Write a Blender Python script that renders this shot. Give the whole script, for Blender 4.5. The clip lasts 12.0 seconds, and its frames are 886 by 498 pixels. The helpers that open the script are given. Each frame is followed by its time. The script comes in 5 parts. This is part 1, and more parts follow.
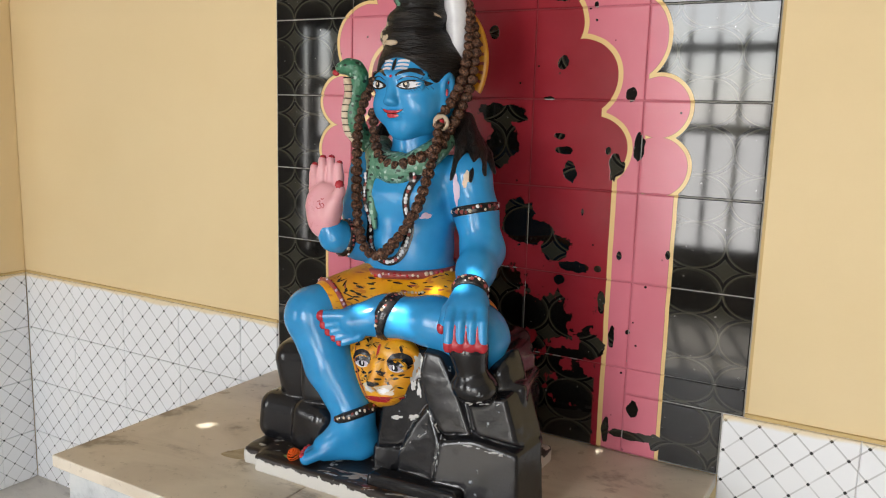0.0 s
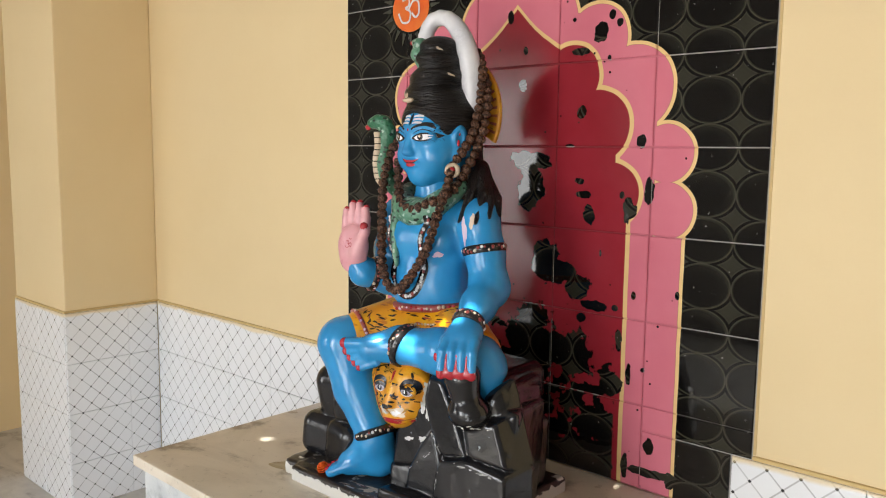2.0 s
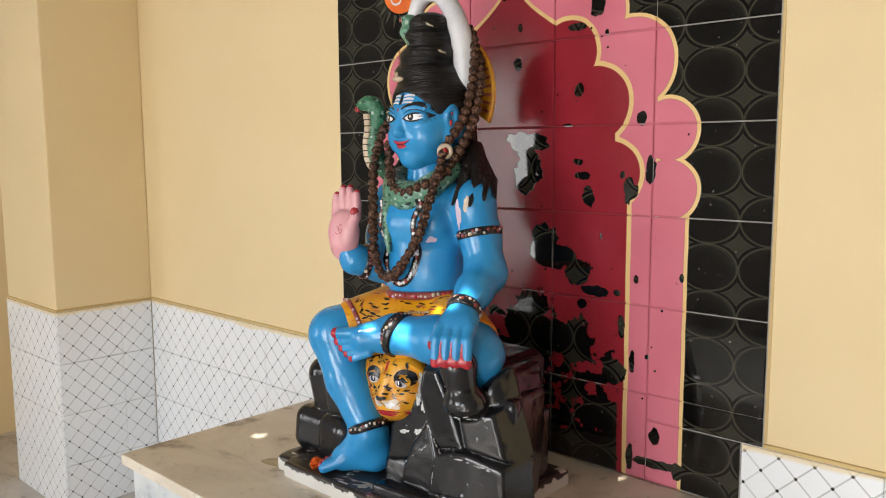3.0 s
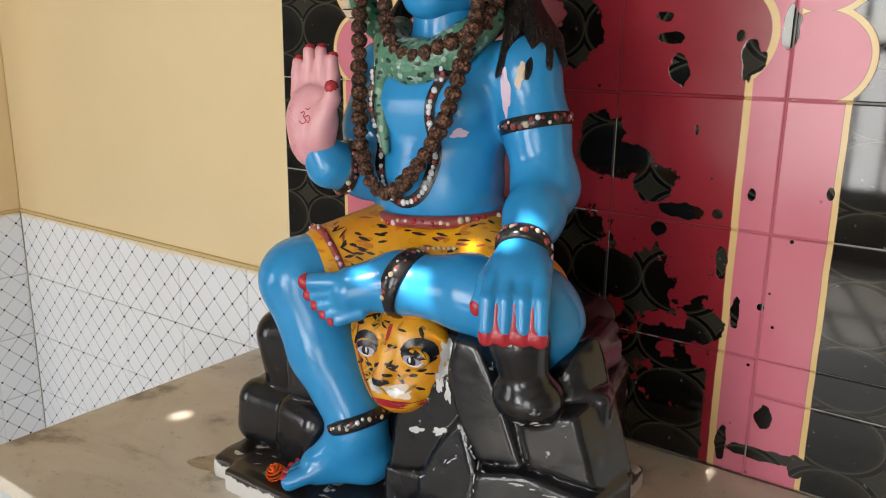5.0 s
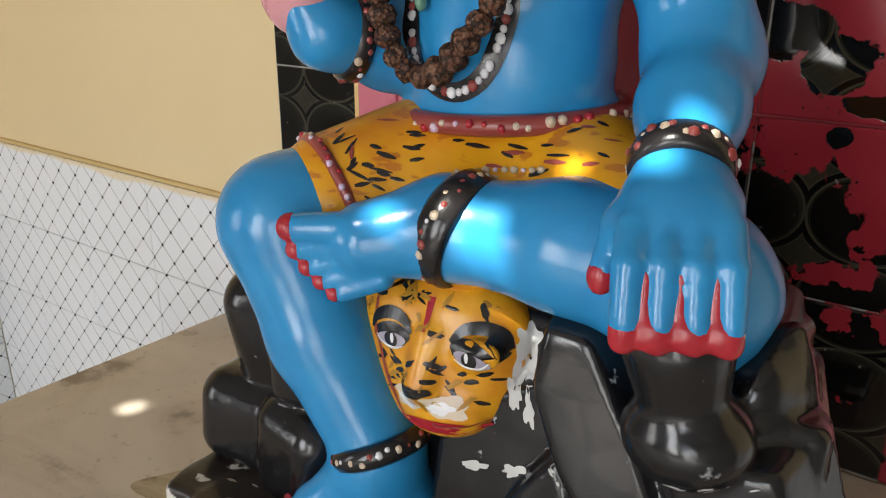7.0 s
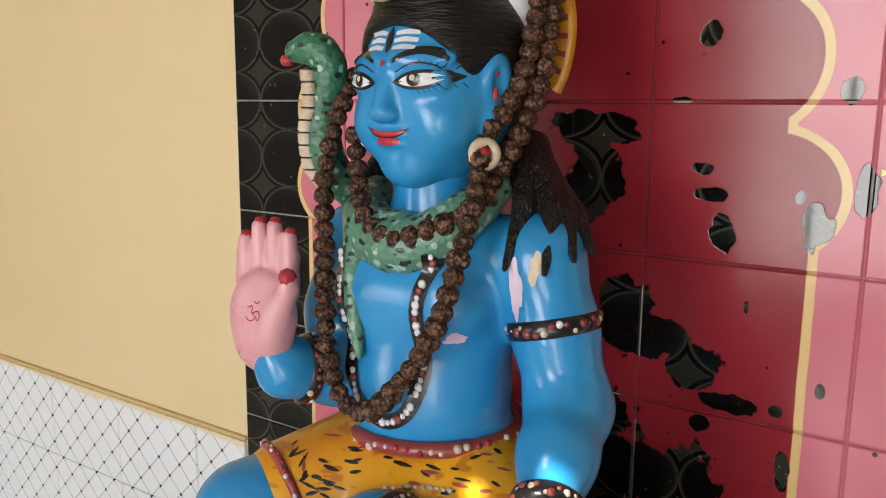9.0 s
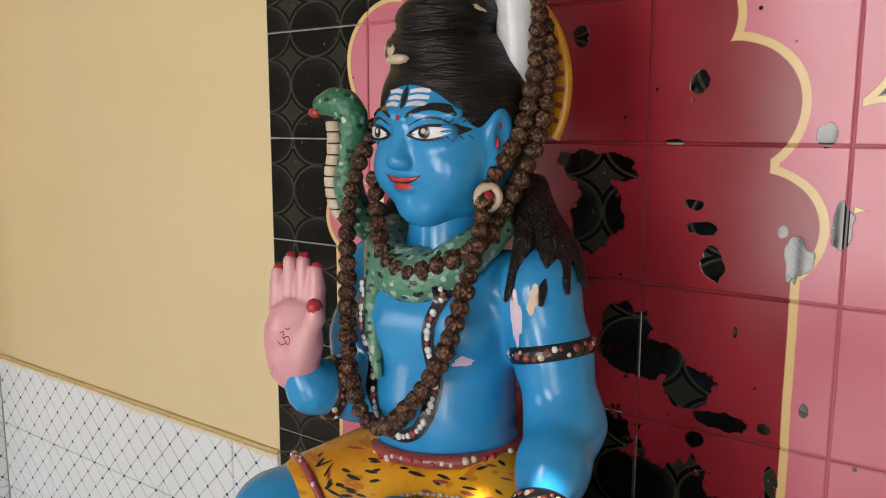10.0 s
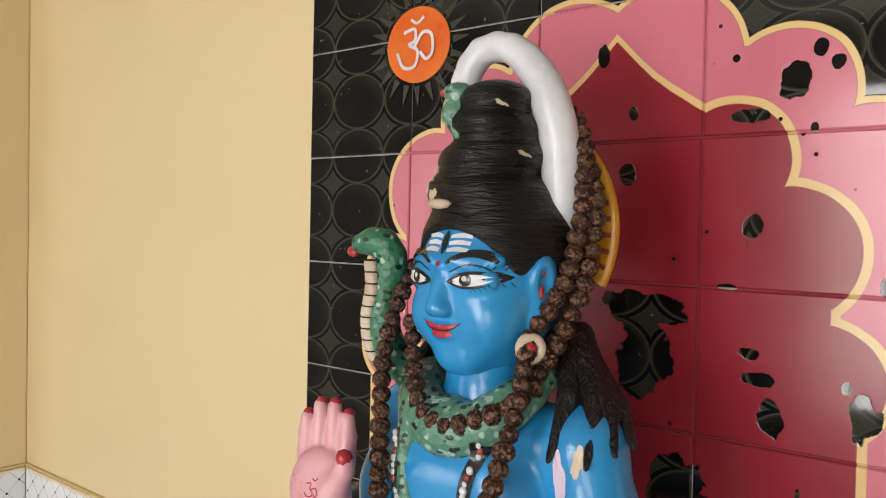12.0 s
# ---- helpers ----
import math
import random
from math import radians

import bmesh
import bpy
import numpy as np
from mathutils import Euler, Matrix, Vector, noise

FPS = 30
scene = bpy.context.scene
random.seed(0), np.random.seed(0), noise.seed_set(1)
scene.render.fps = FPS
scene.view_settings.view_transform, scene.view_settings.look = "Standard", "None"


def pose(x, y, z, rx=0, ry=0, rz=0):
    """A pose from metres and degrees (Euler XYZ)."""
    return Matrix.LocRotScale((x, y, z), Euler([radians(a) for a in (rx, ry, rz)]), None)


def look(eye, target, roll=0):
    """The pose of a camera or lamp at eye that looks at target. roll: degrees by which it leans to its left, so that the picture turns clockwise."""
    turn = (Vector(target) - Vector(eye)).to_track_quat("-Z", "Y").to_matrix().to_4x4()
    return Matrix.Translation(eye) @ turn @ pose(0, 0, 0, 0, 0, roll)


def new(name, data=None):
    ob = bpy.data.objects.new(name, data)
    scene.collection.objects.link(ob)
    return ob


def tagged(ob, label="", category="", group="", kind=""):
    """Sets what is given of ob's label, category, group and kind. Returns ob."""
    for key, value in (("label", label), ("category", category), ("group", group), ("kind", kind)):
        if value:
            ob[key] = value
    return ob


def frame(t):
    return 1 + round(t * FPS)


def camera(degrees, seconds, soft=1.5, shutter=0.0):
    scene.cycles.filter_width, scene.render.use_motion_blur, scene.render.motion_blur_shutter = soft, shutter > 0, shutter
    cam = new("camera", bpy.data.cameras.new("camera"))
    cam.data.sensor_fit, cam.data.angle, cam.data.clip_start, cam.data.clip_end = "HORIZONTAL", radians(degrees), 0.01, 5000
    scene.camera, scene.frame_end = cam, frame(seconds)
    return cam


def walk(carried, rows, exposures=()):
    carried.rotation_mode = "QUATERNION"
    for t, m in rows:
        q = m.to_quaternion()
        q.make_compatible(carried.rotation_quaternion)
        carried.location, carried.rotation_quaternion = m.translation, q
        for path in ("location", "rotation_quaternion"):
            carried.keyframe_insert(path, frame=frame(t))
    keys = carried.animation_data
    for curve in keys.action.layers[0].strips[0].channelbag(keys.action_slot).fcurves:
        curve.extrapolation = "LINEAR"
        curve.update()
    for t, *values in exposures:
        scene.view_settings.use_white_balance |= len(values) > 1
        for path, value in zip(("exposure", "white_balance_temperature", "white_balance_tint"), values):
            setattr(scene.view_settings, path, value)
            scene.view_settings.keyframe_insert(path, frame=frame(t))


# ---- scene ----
cam = camera(58.1, 12.0, soft=1.1)
EXPO = [(0.0, 1.70), (0.5, 1.68), (1.0, 1.76), (2.5, 1.79), (4.5, 1.84), (5.0, 1.64), (5.5, 1.60), (6.5, 1.62), (7.0, 1.52), (7.5, 1.48), (9.5, 1.74), (10.0, 1.54), (10.5, 1.80), (11.0, 1.50), (11.5, 1.74), (12.0, 1.80)]
PATH = [
    (0, (0.774, -1.747, 1.563), (-0.212, -0.04, 1.228), 1.6),
    (0.5, (0.948, -1.702, 1.611), (-0.232, -0.123, 1.274), 2.3),
    (1, (1.067, -1.656, 1.605), (-0.23, -0.172, 1.262), 1.6),
    (1.5, (1.131, -1.667, 1.607), (-0.192, -0.199, 1.301), 1.3),
    (2, (1.138, -1.673, 1.584), (-0.197, -0.203, 1.344), 0.7),
    (2.5, (1.13, -1.652, 1.554), (-0.207, -0.183, 1.323), -0.0),
    (2.7, (1.131, -1.64, 1.548), (-0.211, -0.175, 1.316), -0.2),
    (4.3, (0.715, -1.346, 1.513), (-0.553, 0.155, 1.138), 0.5),
    (4.5, (0.647, -1.308, 1.503), (-0.571, 0.224, 1.092), 0.5),
    (5, (0.547, -1.254, 1.468), (-0.583, 0.321, 0.977), 0.8),
    (5.5, (0.466, -1.15, 1.4), (-0.648, 0.403, 0.811), 0.6),
    (6, (0.372, -1.029, 1.342), (-0.73, 0.502, 0.677), 0.0),
    (6.5, (0.284, -0.957, 1.294), (-0.827, 0.537, 0.567), 0.1),
    (7, (0.25, -0.93, 1.353), (-0.875, 0.584, 0.686), 0.2),
    (7.5, (0.27, -0.954, 1.406), (-0.868, 0.582, 0.819), 0.2),
    (7.7, (0.274, -0.961, 1.432), (-0.866, 0.58, 0.861), 0.2),
    (9.3, (0.398, -1.064, 1.609), (-0.698, 0.578, 1.295), 0.7),
    (9.5, (0.421, -1.086, 1.618), (-0.719, 0.527, 1.304), 0.5),
    (10, (0.44, -1.095, 1.624), (-0.729, 0.5, 1.322), 0.1),
    (10.5, (0.425, -1.099, 1.625), (-0.791, 0.465, 1.354), 0.0),
    (11, (0.424, -1.101, 1.628), (-0.864, 0.416, 1.427), -0.0),
    (11.5, (0.411, -1.094, 1.651), (-0.886, 0.422, 1.519), 0.9),
    (12, (0.411, -1.062, 1.675), (-0.848, 0.491, 1.62), 1.3),
]
walk(cam, [(t, look(eye, target, roll)) for t, eye, target, roll in PATH], exposures=EXPO)

# ---- world, sun, window light and an added fill ----
world = bpy.data.worlds.new("sky")
scene.world = world
world.use_nodes = True
wn = world.node_tree
sky = wn.nodes.new("ShaderNodeTexSky")
sky.sky_type, sky.sun_disc = "NISHITA", False
SUN_WAY = Vector((0.20, 0.60, -0.75)).normalized()   # the way the sunlight travels
sky.sun_elevation = math.asin(-SUN_WAY.z)
sky.sun_rotation = math.atan2(-SUN_WAY.x, -SUN_WAY.y)
wn.links.new(sky.outputs[0], wn.nodes["Background"].inputs[0])
wn.nodes["Background"].inputs[1].default_value = 0.12

sun = new("sun", bpy.data.lights.new("sun", "SUN"))
sun.data.energy, sun.data.angle, sun.data.color = 5.0, radians(0.55), (1.0, 0.95, 0.86)
sun.matrix_world = look((0, -8, 9), Vector((0, -8, 9)) + SUN_WAY)


def window_and_fill_light(x, y, z, w, h, target, watts, colour=(1.0, 0.99, 0.98)):
    ob = new("window_and_fill", bpy.data.lights.new("window_and_fill", "AREA"))
    ob.data.shape, ob.data.size, ob.data.size_y, ob.data.energy, ob.data.color = "RECTANGLE", w, h, watts, colour
    ob.matrix_world = look((x, y, z), target)
    return ob


window_and_fill_light(-0.30, -4.36, 1.60, 1.2, 2.0, (-0.30, 0, 1.2), 27)
window_and_fill_light(-3.16, -3.65, 1.35, 1.3, 1.7, (0.0, -1.6, 0.8), 15)
# fill lamp in a made-up doorway, added to brighten the lower right
window_and_fill_light(1.55, -4.36, 1.20, 1.2, 2.1, (0.6, 0, 0.6), 12)

# ---- materials ----


class E:
    """A value in a material's node tree, with arithmetic."""

    def __init__(self, m, s):
        self.m, self.s = m, s

    def op(self, name, *others):
        n = self.m.nodes.new("ShaderNodeMath")
        n.operation = name
        for i, v in enumerate((self, *others)):
            if isinstance(v, E):
                self.m.links.new(v.s, n.inputs[i])
            else:
                n.inputs[i].default_value = v
        return E(self.m, n.outputs[0])

    def __add__(self, o): return self.op("ADD", o)
    def __sub__(self, o): return self.op("SUBTRACT", o)
    def __mul__(self, o): return self.op("MULTIPLY", o)
    def __truediv__(self, o): return self.op("DIVIDE", o)
    def lo(self, o): return self.op("MINIMUM", o)
    def hi(self, o): return self.op("MAXIMUM", o)
    def mag(self): return self.op("ABSOLUTE")
    def frac(self): return self.op("FRACT")
    def root(self): return self.op("SQRT")
    def power(self, p): return self.op("POWER", p)

    def below(self, edge, soft=0.002):
        """1 where the value is under edge, 0 above it."""
        n = self.m.nodes.new("ShaderNodeMapRange")
        n.interpolation_type = "SMOOTHSTEP"
        self.m.links.new(self.s, n.inputs[0])
        n.inputs[1].default_value, n.inputs[2].default_value = edge - soft, edge + soft
        n.inputs[3].default_value, n.inputs[4].default_value = 1.0, 0.0
        return E(self.m, n.outputs[0])

    def above(self, edge, soft=0.002):
        return self.below(edge, soft) * -1.0 + 1.0


class Surface:
    """A node material under construction."""

    def __init__(self, name, rough=0.5, metal=0.0, spec=0.5, coat=0.0):
        self.mat = bpy.data.materials.new(name)
        self.mat.use_nodes = True
        t = self.mat.node_tree
        self.nodes, self.links, self.b = t.nodes, t.links, t.nodes["Principled BSDF"]
        self.b.inputs["Roughness"].default_value, self.b.inputs["Metallic"].default_value = rough, metal
        self.b.inputs["Specular IOR Level"].default_value = spec
        self.b.inputs["Coat Weight"].default_value = coat
        self.b.inputs["Coat Roughness"].default_value = 0.06
        geo = self.nodes.new("ShaderNodeNewGeometry")
        self.pos = geo.outputs["Position"]
        self.island = geo.outputs["Random Per Island"]
        sep = self.nodes.new("ShaderNodeSeparateXYZ")
        self.links.new(self.pos, sep.inputs[0])
        self.x, self.y, self.z = (E(self, o) for o in sep.outputs)

    def rnd(self):
        n = self.nodes.new("ShaderNodeObjectInfo")
        return E(self, n.outputs["Random"])

    def noise(self, scale, detail=3.0, rough=0.55, stretch=None, dist=0.0):
        n = self.nodes.new("ShaderNodeTexNoise")
        n.inputs["Scale"].default_value, n.inputs["Detail"].default_value = scale, detail
        n.inputs["Roughness"].default_value, n.inputs["Distortion"].default_value = rough, dist
        self.links.new(self.stretched(stretch), n.inputs["Vector"])
        return E(self, n.outputs[0])

    def stretched(self, stretch):
        if not stretch:
            return self.pos
        m = self.nodes.new("ShaderNodeMapping")
        m.inputs["Scale"].default_value = stretch[:3]
        if len(stretch) > 3:
            m.inputs["Rotation"].default_value = [radians(a) for a in stretch[3:]]
        self.links.new(self.pos, m.inputs[0])
        return m.outputs[0]

    def cells(self, scale, stretch=None, feature="F1", rand=1.0):
        n = self.nodes.new("ShaderNodeTexVoronoi")
        n.feature = feature
        n.inputs["Scale"].default_value, n.inputs["Randomness"].default_value = scale, rand
        self.links.new(self.stretched(stretch), n.inputs["Vector"])
        return E(self, n.outputs["Distance"])

    def mix(self, fac, a, b):
        n = self.nodes.new("ShaderNodeMix")
        n.data_type = "RGBA"
        for sock, v in ((n.inputs[0], fac), (n.inputs[6], a), (n.inputs[7], b)):
            if isinstance(v, E):
                self.links.new(v.s, sock)
            elif isinstance(v, (int, float)):
                sock.default_value = v
            elif isinstance(v, tuple):
                sock.default_value = (*v, 1.0)
            else:
                self.links.new(v, sock)
        return n.outputs[2]

    def colour(self, c):
        if isinstance(c, tuple):
            self.b.inputs["Base Color"].default_value = (*c, 1.0)
        else:
            self.links.new(c, self.b.inputs["Base Color"])
        return self

    def rough(self, e):
        self.links.new(e.s, self.b.inputs["Roughness"])
        return self

    def bump(self, e, strength=0.3, dist=0.002):
        n = self.nodes.new("ShaderNodeBump")
        n.inputs["Strength"].default_value, n.inputs["Distance"].default_value = strength, dist
        self.links.new(e.s, n.inputs["Height"])
        self.links.new(n.outputs[0], self.b.inputs["Normal"])
        return self


def plaster(name, base, dark):
    s = Surface(name, 0.62, spec=0.3)
    broad, fine = s.noise(2.2, 4), s.noise(160, 2)
    s.colour(s.mix(broad.above(0.55, 0.25) * 0.5 + fine * 0.12, base, dark))
    streak = s.noise(40, 3, stretch=(1, 1, 0.25))
    return s.bump(streak * 0.6 + fine * 0.4, 0.22, 0.0015).mat


YELLOW = plaster("yellow_wall_paint", (0.76, 0.605, 0.355), (0.71, 0.55, 0.305))
CEILING = plaster("grey_ceiling_paint", (0.42, 0.40, 0.37), (0.36, 0.34, 0.31))
# for the unseen closing walls, dark to cut bounce and darken tile reflections
GREY = plaster("grey_wall_paint", (0.30, 0.28, 0.26), (0.24, 0.22, 0.20))

FLOOR_Z, TOP_Z, CEIL_Z, DADO_Z = 0.13, 0.792, 3.0, 0.936
TILE_W, TILE_H, TILE_X0, TILE_Z0 = 0.2625, 0.202, -0.7875, 0.794


def arch(s, circles, rects, u, z):
    """Distance outside a scalloped arch, from circles (u, z, r) and blocks (u, z)."""
    d = None
    for cu, cz, r in circles:
        du, dz = u - cu, z - cz
        c = (du * du + dz * dz).root() - r
        d = c if d is None else d.lo(c)
    for a, b in rects:
        d = d.lo((u - a).hi(z - b))
    return d


CHIPS_UP = [(-0.079, 1.568, 0.067, 0.022), (-0.076, 1.498, 0.041, 0.054), (-0.108, 1.757, 0.011, 0.016), (0.070, 1.684, 0.012, 0.015), (0.040, 1.604, 0.012, 0.004), (0.070, 1.519, 0.014, 0.009),
            (0.088, 1.487, 0.025, 0.009), (0.100, 1.438, 0.015, 0.022), (0.234, 1.616, 0.012, 0.015), (0.258, 1.499, 0.013, 0.031), (0.208, 1.456, 0.019, 0.030), (0.136, 1.348, 0.004, 0.011),
            (0.189, 1.490, 0.006, 0.008), (-0.150, 1.928, 0.011, 0.018), (-0.101, 1.843, 0.007, 0.011), (0.059, 1.829, 0.022, 0.009), (0.116, 1.870, 0.017, 0.025), (0.146, 1.907, 0.008, 0.010),
            (0.167, 1.888, 0.009, 0.011), (0.043, 1.905, 0.006, 0.006), (0.142, 1.809, 0.005, 0.007)]
CHIPS_LOW = [(-0.027, 1.318, 0.041, 0.057), (0.020, 1.290, 0.045, 0.034), (0.070, 1.258, 0.040, 0.028), (0.125, 1.218, 0.040, 0.013), (0.181, 1.219, 0.010, 0.009), (0.087, 1.183, 0.014, 0.013), (0.193, 1.143, 0.009, 0.023),
             (0.017, 1.118, 0.015, 0.021), (0.061, 1.086, 0.056, 0.052), (0.177, 1.031, 0.032, 0.026), (0.223, 1.065, 0.009, 0.026), (0.260, 1.082, 0.005, 0.005), (0.229, 1.256, 0.006, 0.010),
             (0.338, 1.269, 0.005, 0.010), (0.284, 0.902, 0.015, 0.023), (0.222, 0.843, 0.009, 0.030), (0.282, 0.837, 0.060, 0.012), (0.342, 0.833, 0.016, 0.017), (0.131, 0.836, 0.059, 0.046),
             (0.134, 0.920, 0.048, 0.036), (-0.060, 1.090, 0.080, 0.110)]


def shrine_paint(s):
    """Masks of the painted arch on the tiles: pink, red, gold and chips."""
    wob = (s.noise(9, 2) - 0.5) * 0.008
    u, z = (s.x + 0.13 + wob * 0.6).mag(), s.z + wob
    outer = arch(s, [(0.430, 1.460, 0.066), (0.426, 1.588, 0.066), (0.338, 1.736, 0.099), (0.237, 1.854, 0.082), (0.070, 1.900, 0.114)],
                 [(0.472, 1.400), (0.40, 1.70), (0.30, 1.80), (0.19, 1.92), (0.12, 1.96)], u, z)
    inner = arch(s, [(0.287, 1.493, 0.076), (0.247, 1.652, 0.086), (0.170, 1.770, 0.078)],
                 [(0.334, 1.436), (0.300, 1.60), (0.24, 1.70), (0.15, 1.835)], u, z)
    tip = (z - 1.842) + (u * 0.83 - 0.108) + (u * 24.0).op("SINE") * 0.010
    inner = inner.lo(tip.hi(u - 0.135))
    rag = (s.noise(55, 3) - 0.5) * 0.9
    rag2 = (s.noise(55, 3, stretch=(1.3, 1, 0.8)) - 0.5) * 0.9
    big = (s.noise(16, 2) - 0.5) * 1.2
    chip = None
    for cx, cz, rx, rz in CHIPS_UP + CHIPS_LOW:
        a, b = (s.x - cx) / rx, (s.z - cz) / rz
        d = a * a + b * b
        chip = d if chip is None else chip.lo(d)
    chipped = (chip.root() + rag + big).below(1.0, 0.04)
    specks = (s.cells(34) + rag2 * 0.05).below(0.10, 0.012) * s.noise(5, 2).above(0.56, 0.02)
    damp = (s.noise(26, 4) + s.z * 0.9).below(1.415, 0.01) * (u.below(0.318))
    lost = chipped.hi(specks).hi(damp)
    pink, red = outer.below(0.0), inner.below(0.0)
    gold = ((outer - 0.004).mag().below(0.0045, 0.001)).hi((inner - 0.004).mag().below(0.0055, 0.001))
    return pink, red, gold, lost, rag


def painted_colour(s, under):
    pink, red, gold, lost, rag = shrine_paint(s)
    cloud = s.noise(7, 4)
    c = s.mix(pink, under, s.mix(cloud, (0.55, 0.135, 0.185), (0.63, 0.195, 0.25)))
    c = s.mix(red, c, s.mix(cloud, (0.225, 0.0125, 0.0195), (0.30, 0.026, 0.040)))
    c = s.mix(gold, c, (0.72, 0.50, 0.22))
    keep = pink.hi(gold) * (lost * -1.0 + 1.0)
    return s.mix(keep, under, c), keep


def black_tile():
    s = Surface("painted_black_tile", 0.08, spec=0.5)
    # ovals with small stars between them, two by two on each tile
    a = ((s.x - TILE_X0) / (TILE_W / 2) + 0.5).frac() - 0.5
    b = ((s.z - TILE_Z0) / (TILE_H / 2) + 0.5).frac() - 0.5
    ea, eb = a.mag() * -1.0 + 0.5, b.mag() * -1.0 + 0.5
    r = (a * a + b * b).root()
    ring = (r - 0.49).mag().below(0.012, 0.010)
    ring = ring.hi((r - 0.465).mag().below(0.003, 0.004) * 0.6)
    glow = (r - 0.30) * (r.below(0.49, 0.01)) * (a + b + 0.35).hi(0.0) * 2.2
    star = (ea.power(0.72) + eb.power(0.72))
    body = star.below(0.37, 0.02) * 0.45
    edge = (star - 0.37).mag().below(0.022, 0.014)
    core = (star - 0.22).mag().below(0.016, 0.012)
    light = (ring * 0.6).hi(edge * 0.5).hi(core * 0.45).hi(body * 0.7).hi(glow.hi(0.0) * 0.55)
    under = s.mix(light, (0.005, 0.0045, 0.004), (0.080, 0.076, 0.054))
    dust = s.noise(90, 2).above(0.74, 0.02)
    under = s.mix(dust * 0.35, under, (0.4, 0.4, 0.38))
    c, keep = painted_colour(s, under)
    s.colour(c)
    s.rough(keep * 0.13 + s.noise(14, 3) * 0.06 + 0.02)
    s.links.new((keep * -0.16 + 0.5).s, s.b.inputs["Specular IOR Level"])
    return s.bump(keep * 0.5 + s.noise(60, 2) * keep * 0.25 + s.noise(3.5, 1) * 0.6, 0.16, 0.0016).mat


def grout_black():
    s = Surface("grout", 0.8)
    c, keep = painted_colour(s, s.mix(s.noise(60, 3), (0.50, 0.50, 0.46), (0.22, 0.22, 0.20)))
    return s.colour(s.mix(0.15, c, (0.12, 0.03, 0.03))).mat


BLACK_TILE, GROUT = black_tile(), grout_black()


def lattice_tile(name, along):
    """White glazed tile with a diagonal grey lattice and black dots; along: the wall's direction, x or y."""
    s = Surface(name, 0.16, spec=0.5)
    p = s.x if along == "x" else s.y
    near = s.x.above(0.0)               # the two stretches of wall were tiled separately
    u, v = (p - (near * 1.559 - 1.069)) / 0.0696, (s.z - (near * 0.023 + 0.901)) / 0.0687
    d1, d2 = ((u + v).frac() - 0.5).mag(), ((u - v).frac() - 0.5).mag()
    line = d1.hi(d2).above(0.466, 0.012)
    dot = d1.lo(d2).above(0.437, 0.008)
    blot = s.noise(5, 3)
    c = s.mix(blot, (0.84, 0.85, 0.87), (0.79, 0.80, 0.81))
    c = s.mix(line * (s.noise(9, 2).above(0.42, 0.2) * 0.4 + 0.25), c, (0.33, 0.33, 0.33))
    c = s.mix(dot, c, (0.02, 0.02, 0.02))
    smear = (s.z + (s.noise(8, 3) - 0.5) * 0.030).above(DADO_Z - 0.011, 0.006)      # wall paint brushed over the upper edge
    c = s.mix(smear * 0.85, c, (0.78, 0.64, 0.40))
    return s.colour(c).bump(s.noise(4, 1), 0.1, 0.001).mat


LATTICE_X, LATTICE_Y = lattice_tile("lattice_tile", "x"), lattice_tile("lattice_tile_side", "y")


def stone(name, light, mid, dark, rough, scale=3.0):
    s = Surface(name, rough, spec=0.5)
    veins = s.noise(scale, 6, 0.62, dist=1.4, stretch=(1, 1.8, 1))
    blots = s.noise(scale * 3.2, 5, 0.6)
    c = s.mix(veins.above(0.5, 0.16), light, mid)
    c = s.mix((blots * veins).above(0.34, 0.06) * 0.8, c, dark)
    grime = s.noise(70, 3).above(0.68, 0.06)
    c = s.mix(grime * 0.3, c, dark)
    s.rough(blots * 0.22 + (rough - 0.08))
    return s.colour(c).bump(s.noise(120, 2), 0.08, 0.001).mat


MARBLE = stone("worn_marble", (0.68, 0.61, 0.50), (0.57, 0.50, 0.40), (0.22, 0.17, 0.12), 0.28)
MARBLE_SIDE = stone("white_marble", (0.62, 0.63, 0.62), (0.46, 0.49, 0.51), (0.28, 0.30, 0.31), 0.35)
SHADE_SMUDGE = plaster("pale_ochre_shade_and_smudge", (0.62, 0.45, 0.20), (0.50, 0.35, 0.15))
MORTAR = stone("mortar", (0.55, 0.46, 0.30), (0.42, 0.34, 0.2), (0.25, 0.2, 0.12), 0.85, 9)
GROUT_WHITE = stone("white_grout", (0.78, 0.78, 0.78), (0.74, 0.74, 0.73), (0.60, 0.59, 0.57), 0.8, 9)
FLOOR = stone("floor_stone", (0.60, 0.57, 0.52), (0.50, 0.47, 0.43), (0.3, 0.27, 0.24), 0.4)


def enamel(name, a, b, rough=0.26, chip=None, scale=18.0, amount=0.72):
    """Glossy brushed paint on plaster, worn through here and there."""
    s = Surface(name, rough, spec=0.5)
    broad, fine = s.noise(scale, 4), s.noise(220, 2)
    c = s.mix(broad.above(0.5, 0.2), a, b)
    if chip:
        c = s.mix(s.noise(38, 4).above(amount, 0.012), c, chip)
    s.rough(broad * 0.14 + fine * 0.06 + (rough - 0.10))
    return s.colour(c).bump(fine * 0.25 + s.noise(45, 3) * 0.75, 0.26, 0.0014).mat


